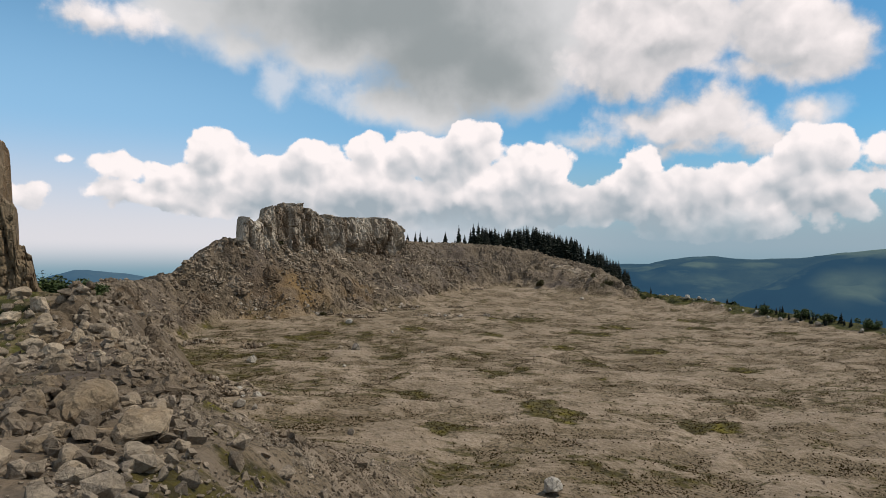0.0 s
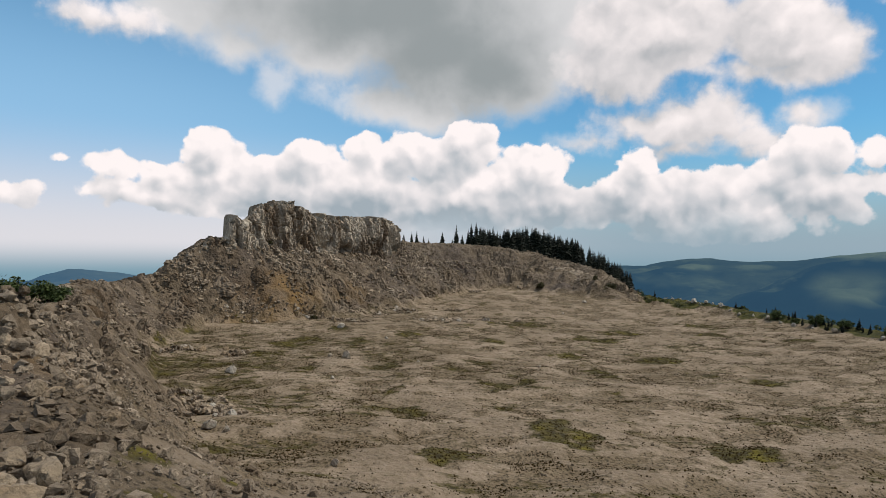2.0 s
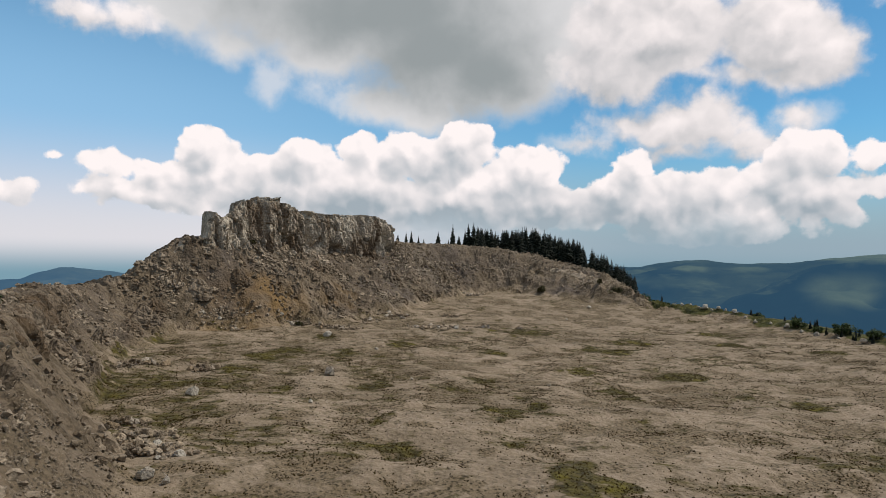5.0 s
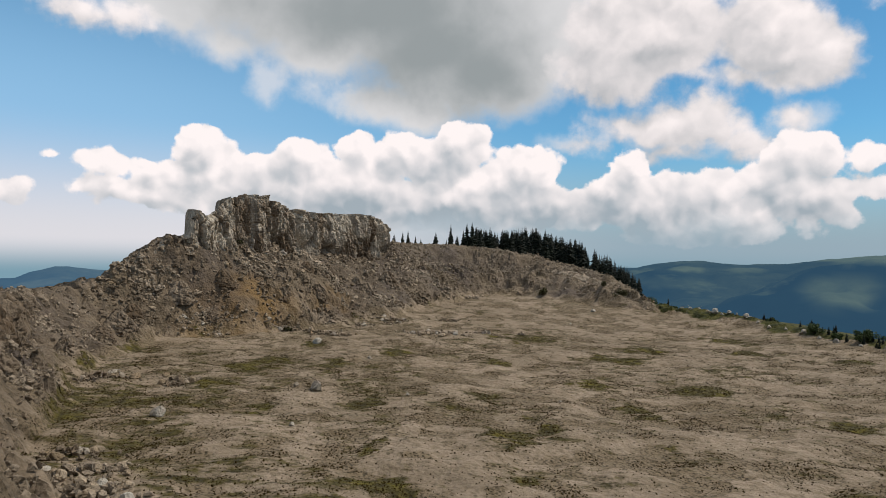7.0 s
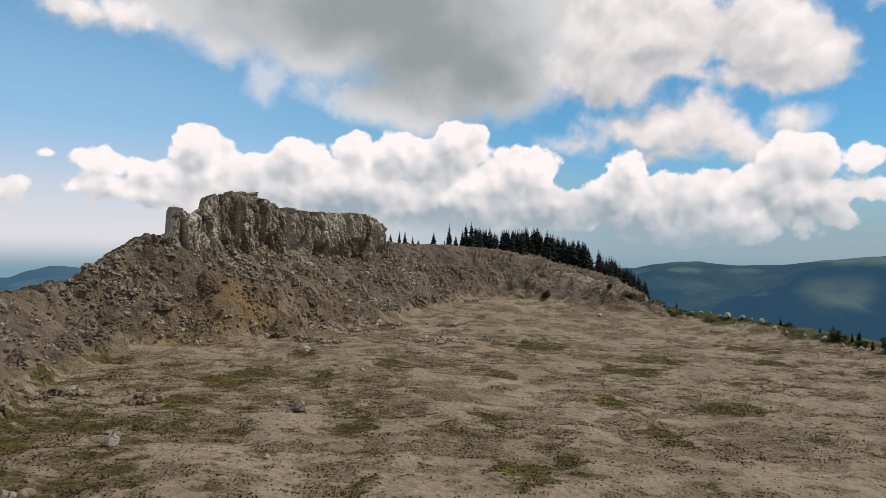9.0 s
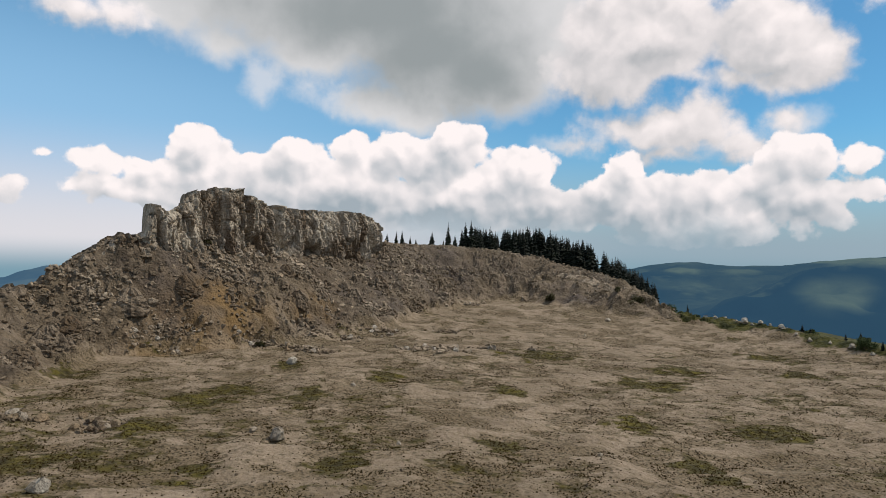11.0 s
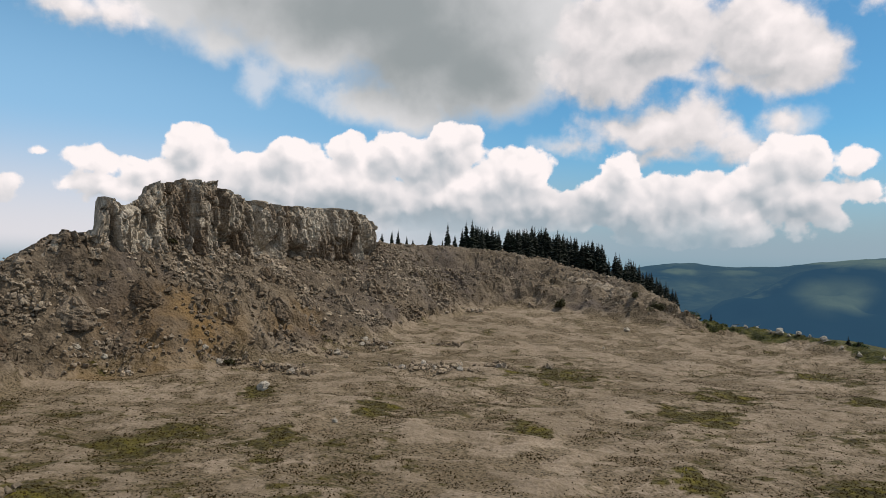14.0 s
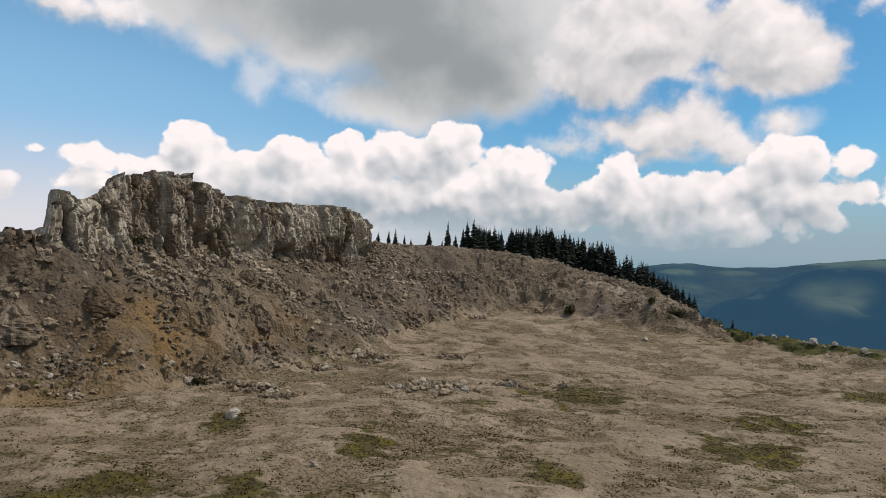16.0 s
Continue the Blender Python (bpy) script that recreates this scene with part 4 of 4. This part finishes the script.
for x, y, size in [(62.5, 196, 1.6), (66.5, 193.5, 2.2), (68.2, 191.8, 2.0), (69.8, 190, 1.4), (71.5, 184.8, 2.3), (70.3, 185.6, 1.2), (73.8, 182, 1.5), (75.5, 176.5, 1.8),
                   (76.5, 168, 1.4), (79.5, 160, 1.7), (80.2, 150, 1.5), (82, 138, 1.8), (83.5, 126, 1.5), (85, 117, 1.7), (85.6, 110, 1.3),
                   (64.5, 194.8, 1.0), (67.3, 192.6, 1.1), (72.6, 183.2, 1.0), (74.6, 179.6, 0.9), (76, 172, 1.1), (78, 164, 0.9), (79.9, 155, 1.0), (81, 144, 1.0), (84.4, 121, 1.0)]:
    boulder(x, y, size, "whitish limestone boulder on the grassy edge", "boulders along the grassy edge", 0.1, 14, WHITE)


# ---- bedrock breaking through the slope ----
def crag(x, y, wide, tall, seed):
    """A knob of bedrock: a rough upright lump of broken blocks, sunk into the slope."""
    n, m = 30, 26
    a = np.linspace(0, math.tau, n, endpoint=False)[None, :]
    v = np.linspace(0, 1, m)[:, None]
    spread_r = wide / 2 * (1 - 0.75 * v**2.2)
    s_, z_ = a * wide / 2 + 40, v * tall + 0 * a
    own, joint = blocks(s_, z_, 1.1, 1.7, seed)
    own2, _ = blocks(s_, z_, 0.5, 0.7, seed + 4)
    r = spread_r * (0.75 + 0.4 * own + 0.18 * own2 - 0.18 * (1 - joint))
    z0 = height_at(x, y) - 0.45 * tall
    px, py = x + r * np.sin(a), y + r * np.cos(a) * 0.8
    pz = z0 + tall * (v + 0.10 * (own - 0.5) * v)
    top = np.array([[x, y, float(pz[-1].mean()) + 0.1]])
    verts = np.concatenate([np.stack([px, py, pz], -1).reshape(-1, 3), top])
    q = quads(m, n, True)
    last = (m - 1) * n
    cap = np.array([[last + k, last + (k + 1) % n, m * n, m * n] for k in range(n)])
    tris = np.concatenate([q[:, [0, 1, 2]], q[:, [0, 2, 3]], cap[:, :3]])
    ob = new("bedrock_crag", mesh_of("bedrock_crag", verts, tris, bank_stone))
    return tagged(ob, "grey broken bedrock crag standing out of the rubble slope", "rock", "crags on the slope")


def height_at(x, y):
    return float(surface(np.array([float(x)]), np.array([float(y)]))[0][0])


for k, (x, y, wide, tall) in enumerate([(-31, 156, 4.5, 4.2), (-25, 163, 4.0, 3.6), (-40.5, 148, 4.2, 3.6), (-46, 141, 5.0, 4.0), (-16, 178, 4.0, 3.8), (-12, 190, 5.0, 4.5),
                                        (-22, 172, 3.5, 3.0), (-35, 160, 3.2, 2.6), (-50, 132, 4.0, 3.2), (-7, 196, 4.0, 3.6), (-19, 184, 3.4, 3.0), (-9, 208, 5.0, 4.2),
                                        (-42, 153, 3.0, 3.2), (-29, 171, 3.4, 3.2), (-3, 212, 4.0, 3.2), (-45, 104, 3.5, 3.0), (-38, 82, 3.2, 2.8), (-48, 118, 4.0, 3.2), (-49, 125, 4.5, 3.6)]):
    crag(x, y, wide, tall, 700 + 7 * k)

# ---- trees and shrubs ----
def spruce(seed, tall, name="spruce_tree"):
    """A spruce at the origin: a tapered trunk and whorls of drooping, ragged boughs."""
    rng = random.Random(seed)
    root = new(name)
    bm = bmesh.new()
    bmesh.ops.create_cone(bm, segments=7, radius1=tall * 0.018 + 0.03, radius2=0.02, depth=tall, cap_ends=True, matrix=pose(0, 0, tall / 2))
    part("trunk", bm, bark, root)
    bm = bmesh.new()
    z, wide = tall * rng.uniform(0.04, 0.10), tall * rng.uniform(0.19, 0.27)
    low = z
    while z < tall * 0.985:
        f = (z - low) / (tall - low)
        reach = wide * (1 - f) ** 0.95 + 0.10
        count = max(4, int(9 * (1 - f) + 4))
        for k in range(count):
            if rng.random() < 0.1:
                continue
            a = math.tau * (k + rng.uniform(-0.4, 0.4)) / count
            r = reach * rng.uniform(0.5, 1.25)
            drop = r * rng.uniform(0.15, 0.5)
            out, side = Vector((math.cos(a), math.sin(a), 0)), Vector((-math.sin(a), math.cos(a), 0))
            w = 0.30 * r + 0.10
            p0 = Vector((0, 0, z + 0.10 * r))
            tips = [p0 + out * r * 0.45 + side * w - Vector((0, 0, drop * 0.6)), p0 + out * r - Vector((0, 0, drop)),
                    p0 + out * r * 0.45 - side * w - Vector((0, 0, drop * 0.7)), p0 + out * r * 0.5 + Vector((0, 0, 0.06 * r - drop * 0.3))]
            vs = [bm.verts.new(p) for p in [p0] + tips]
            for f3 in ((0, 1, 4), (1, 2, 4), (2, 3, 4), (3, 0, 4)):
                bm.faces.new([vs[i] for i in f3])
            low_tip = bm.verts.new(p0 + out * r * 0.6 - Vector((0, 0, drop + 0.28 * r)))
            bm.faces.new((vs[1], vs[2], low_tip))
            bm.faces.new((vs[2], vs[3], low_tip))
        z += (0.028 + 0.028 * (1 - f)) * tall * rng.uniform(0.8, 1.2)
    top = [bm.verts.new(p) for p in ((0.06, 0, tall * 0.95), (-0.04, 0.05, tall * 0.95), (-0.03, -0.05, tall * 0.95), (0, 0, tall * 1.03))]
    for tri in ((0, 1, 3), (1, 2, 3), (2, 0, 3)):
        bm.faces.new([top[i] for i in tri])
    part("crown", bm, needles, root)
    return root


SPRUCES = [spruce(40 + k, 9.0) for k in range(6)]
used = set()
# how high the wood stands against the sky, by bearing from the quarry's middle: bearing, rise (degrees)
CANOPY = [(-3.5, 1.4), (-2.3, 1.5), (-1.2, 0.9), (0.6, 1.0), (1.8, 1.9), (3.7, 2.3), (5.5, 2.2), (7.5, 2.1), (8.8, 2.5), (10.5, 2.3), (12.2, 1.7),
          (14.2, 1.0), (16.2, 0.1), (17.6, -0.9), (19.2, -2.0), (20.2, -2.9), (21.7, -3.2)]


def plant(x, y, tall, label, group):
    k = dice.randrange(len(SPRUCES))
    m = pose(x, y, height_at(x, y) - 0.15, 0, 0, dice.uniform(0, 360))
    if k in used:
        ob = copy_thing(SPRUCES[k], m)
    else:
        ob = SPRUCES[k]
        used.add(k)
        ob.matrix_world = m
    ob.scale = (tall / 9 * dice.uniform(0.8, 1.25),) * 2 + (tall / 9,)
    return tagged(ob, label, "tree", group)


def canopy_top(x, y):
    dx, dy = x + 0.9, y - 34.0
    bearing, away = math.degrees(math.atan2(dx, dy)), math.hypot(dx, dy)
    return 0.68 + math.tan(radians(float(np.interp(bearing, *zip(*CANOPY))) + 0.3)) * away, bearing


count = 0
while count < 210:
    bearing = dice.uniform(4.2, 19.2)
    away = dice.uniform(222, 275) - 4.5 * max(0, bearing - 11)
    x, y = -0.9 + away * math.sin(radians(bearing)), 34 + away * math.cos(radians(bearing))
    top, _ = canopy_top(x, y)
    tall = top - 2.6 * (0.5 + 0.5 * noise.noise(Vector((bearing * 1.7, away * 0.02, 3)))) ** 1.5 - 4.5 * dice.random() ** 3 - height_at(x, y)
    count += 1
    if tall > 3:
        plant(x, y, min(tall, 12), "dark green spruce in the wood on the ridge", "spruces on the ridge")
for bearing, away, tall in [(-3.4, 235, 3.2), (-2.6, 238, 4.0), (-2.1, 236, 4.4), (-1.4, 240, 3.0), (-0.9, 238, 2.0), (0.5, 236, 4.2), (1.5, 232, 2.0), (1.9, 231, 6.6), (2.5, 232, 3.4),
                            (3.4, 236, 7.0), (3.9, 236, 7.6), (4.3, 238, 6.0), (3.1, 237, 5.2), (19.2, 222, 6.0), (20.1, 200, 3.6), (20.4, 202, 2.8), (21.7, 190, 4.2), (22.0, 192, 2.6)]:
    x, y = -0.9 + away * math.sin(radians(bearing)), 34 + away * math.cos(radians(bearing))
    plant(x, y, tall * (1.3 if bearing < 5 else 1.0), "single dark spruce standing on the skyline", "single spruces")
for k in range(70):
    bearing = 5.5 + 13.5 * (k + dice.random()) / 70
    rim = float(np.interp(bearing, [5, 7.4, 10, 12.9, 15, 16.3, 18.3, 19.6], [217, 217, 217, 214, 204, 196, 185, 176]))
    away = rim + dice.uniform(5, 16)
    x, y = -0.9 + away * math.sin(radians(bearing)), 34 + away * math.cos(radians(bearing))
    plant(x, y, dice.uniform(2.5, 6.0) * (0.75 if bearing < 8 else 1.0), "young dark spruce along the rim of the wood", "spruces on the ridge")
for _ in range(46):
    y = dice.uniform(92, 176)
    x = float(np.interp(y, [95, 118, 160, 184, 205], [88.5, 87, 81, 74.5, 67])) + dice.uniform(-1.5, 3)
    plant(x, y, dice.uniform(1.0, 2.6), "small spruce below the grassy edge", "small spruces along the edge")


def shrub(x, y, wide, tall, label, seed, material=None):
    """A shrub of many small leaves on short stems."""
    rng = random.Random(seed)
    root = new("shrub")
    root.location = (x, y, height_at(x, y) - 0.1)
    bm = bmesh.new()
    for _ in range(7):
        a, r = rng.uniform(0, math.tau), rng.uniform(0.2, 0.7) * wide / 2
        tip = Vector((math.cos(a) * r, math.sin(a) * r, tall * rng.uniform(0.5, 0.9)))
        bmesh.ops.create_cone(bm, segments=5, radius1=0.04, radius2=0.012, depth=tip.length,
                              matrix=Matrix.Translation(tip / 2) @ tip.to_track_quat("Z", "Y").to_matrix().to_4x4())
    part("stems", bm, bark, root)
    bm = bmesh.new()
    heads = [(Vector((rng.gauss(0, wide * 0.26), rng.gauss(0, wide * 0.2), tall * rng.uniform(0.25, 0.8))), rng.uniform(0.14, 0.3) * wide) for _ in range(16)]
    for _ in range(2400):
        c, r = heads[rng.randrange(16)]
        v = Vector((rng.gauss(0, 1), rng.gauss(0, 1), rng.gauss(0, 0.8)))
        p = c + v.normalized() * r * rng.random() ** 0.4
        p.z = max(p.z, 0.05)
        s = rng.uniform(0.08, 0.17) * (0.6 + wide * 0.2)
        q = Euler((rng.uniform(-1, 1), rng.uniform(-1, 1), rng.uniform(0, 6.3))).to_matrix()
        vs = [bm.verts.new(p + q @ Vector(k)) for k in ((-s, 0, 0), (0, -s * 0.5, 0), (s * 1.2, 0, 0), (0, s * 0.5, 0))]
        bm.faces.new(vs)
    part("leaves", bm, material or shrub_leaf, root)
    return tagged(root, label, "shrub", "shrubs")




for k, (x, y, wide, tall) in enumerate([(-43.2, 76.4, 3.8, 2.2), (-46.2, 74.8, 4.8, 3.4), (-49.6, 73.4, 5.0, 3.4), (-51.5, 91, 1.4, 0.8), (-53, 72.5, 4.4, 2.6)]):
    shrub(x, y, wide, tall, "dense green shrub on the crest of the bank", 600 + k)
for k, (x, y, wide, tall) in enumerate([(33.3, 214, 2.8, 2.4), (53, 202.5, 3.2, 2.6), (49, 206, 1.8, 1.4), (-27.5, 146.5, 1.2, 1.0), (-41, 160, 1.0, 0.8)]):
    shrub(x, y, wide, tall, "olive green shrub at the foot of the rock", 620 + k, olive_leaf)
for k, (x, y, wide, tall) in enumerate([(83.5, 146, 3.4, 2.4), (79, 172, 2.6, 1.8), (86, 128, 3.4, 2.2), (88.5, 112, 3.2, 2.2), (77, 180, 2.2, 1.5), (90, 102, 3.6, 2.4), (61, 203, 3.2, 2.6), (63.5, 200.5, 2.6, 1.8), (66, 198, 2.2, 1.5), (72, 190, 1.8, 1.2), (80.5, 158, 3.2, 2.4), (81.5, 152, 2.0, 1.5), (84.5, 138, 2.4, 1.8)]):
    shrub(x, y, wide, tall, "dark green shrub on the grassy edge", 640 + k)

# ---- tufts ----
spots = spread(800000, (-44, 36, 90, 215), lambda x, y, u, p: (u < 0.1) * np.clip(0.75 * greenness(x, y, u, p) + 0.75 * gritty(x, y) ** 1.5 * clumps(x, y, 2.2, 401) - 0.06, 0.02, 0.9) * (0.35 + 0.65 * step(230, 90, y)))
spots = spots[:210000]
zs, _, _ = surface(spots[:, 0], spots[:, 1])
n = len(spots)
size = 0.05 + 0.095 * rng.random(n) ** 2.2
angle = rng.uniform(0, math.tau, (n, 1)) + np.arange(4) * math.tau / 4
reach = size[:, None] * rng.uniform(0.6, 1.3, (n, 4))
edge = np.stack([spots[:, :1] + np.cos(angle) * reach, spots[:, 1:] + np.sin(angle) * reach, zs[:, None] - 0.04 + 0 * reach], -1)
peak = np.stack([spots[:, 0], spots[:, 1], zs + size * rng.uniform(0.45, 0.95, n)], -1)[:, None]
peak[:, 0, :2] += rng.normal(0, 0.03, (n, 2))
first = (np.arange(n) * 5)[:, None]
tri = np.stack([np.stack([first[:, 0] + k, first[:, 0] + (k + 1) % 4, first[:, 0] + 4], -1) for k in range(4)], 1).reshape(-1, 3)
tufts = new("grass_tufts", mesh_of("grass_tufts", np.concatenate([edge, peak], 1).reshape(-1, 3), tri, grass_leaf))
tagged(tufts, "low dark brown tufts and clods dotting the quarry floor", "grass", kind="stuff")

# ---- far hills ----
def hills(name, skyline, near, far, low, relief, material, label):
    """Wooded hills from a near to a far distance, up to a skyline of bearings and rises (degrees)."""
    a = np.linspace(skyline[0][0], skyline[-1][0], 260)[None, :]
    r = np.linspace(near, far * 1.04, 70)[:, None]
    top = np.tan(np.radians(np.interp(a, *np.array(skyline).T))) * far
    x, y = r * np.sin(np.radians(a)), r * np.cos(np.radians(a))
    f = (r - near) / (far - near)
    z = low + (top - low) * step(0, 1, f) ** 0.8 + relief * layers(x, y, 900, 5, 91, 0.55) * np.sin(np.pi * np.clip(f, 0, 1)) - 120 * np.clip(f - 1, 0, 1) * 20
    z = z + 6 * grain(x, y, 60, 95) + 4 * grain(x, y, 150, 96)
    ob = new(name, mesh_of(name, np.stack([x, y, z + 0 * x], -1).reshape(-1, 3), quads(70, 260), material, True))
    pale = np.zeros((70, 260))
    el_of = np.degrees(np.arctan2(z, np.hypot(x, y)))
    for b, e, w, h, much in PASTURES_AND_SUN:
        wob = 0.35 * layers(x, y, 420, 4, 97, 0.6)
        pale = np.maximum(pale, much * step(0, 0.55, 1 - np.hypot((a - b) / w, (el_of - e) / h) + wob))
    write(ob.data, "pasture_and_sun", pale)
    return tagged(ob, label, "hills", kind="structure")


# open pastures on the wooded hills, and first a painted patch of sun amid cloud shadow: bearing, rise, half width, half
# height (degrees), how pale
PASTURES_AND_SUN = [(33.4, -2.5, 3.4, 1.9, 0.75), (34.4, 0.1, 4.4, 0.5, 1.0), (22, -1.0, 1.6, 0.3, 0.9), (26.5, -0.9, 2.0, 0.25, 0.6), (20.5, -2.2, 4, 0.7, 0.35), (46, -1.0, 5, 1.6, 0.8)]


# last two values: colour and strength of the haze glow put into the hills
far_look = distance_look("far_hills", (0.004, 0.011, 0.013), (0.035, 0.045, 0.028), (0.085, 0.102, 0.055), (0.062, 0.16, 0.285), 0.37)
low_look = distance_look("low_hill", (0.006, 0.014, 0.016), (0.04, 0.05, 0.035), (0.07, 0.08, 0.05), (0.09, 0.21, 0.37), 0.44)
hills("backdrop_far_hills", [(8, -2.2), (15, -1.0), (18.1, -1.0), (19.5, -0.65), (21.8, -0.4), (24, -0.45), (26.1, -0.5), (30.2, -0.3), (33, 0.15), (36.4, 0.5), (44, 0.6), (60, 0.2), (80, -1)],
      1300, 4500, -330, 110, far_look, "hazy blue-green mountain ridge with pale meadows and a painted sunlit patch")
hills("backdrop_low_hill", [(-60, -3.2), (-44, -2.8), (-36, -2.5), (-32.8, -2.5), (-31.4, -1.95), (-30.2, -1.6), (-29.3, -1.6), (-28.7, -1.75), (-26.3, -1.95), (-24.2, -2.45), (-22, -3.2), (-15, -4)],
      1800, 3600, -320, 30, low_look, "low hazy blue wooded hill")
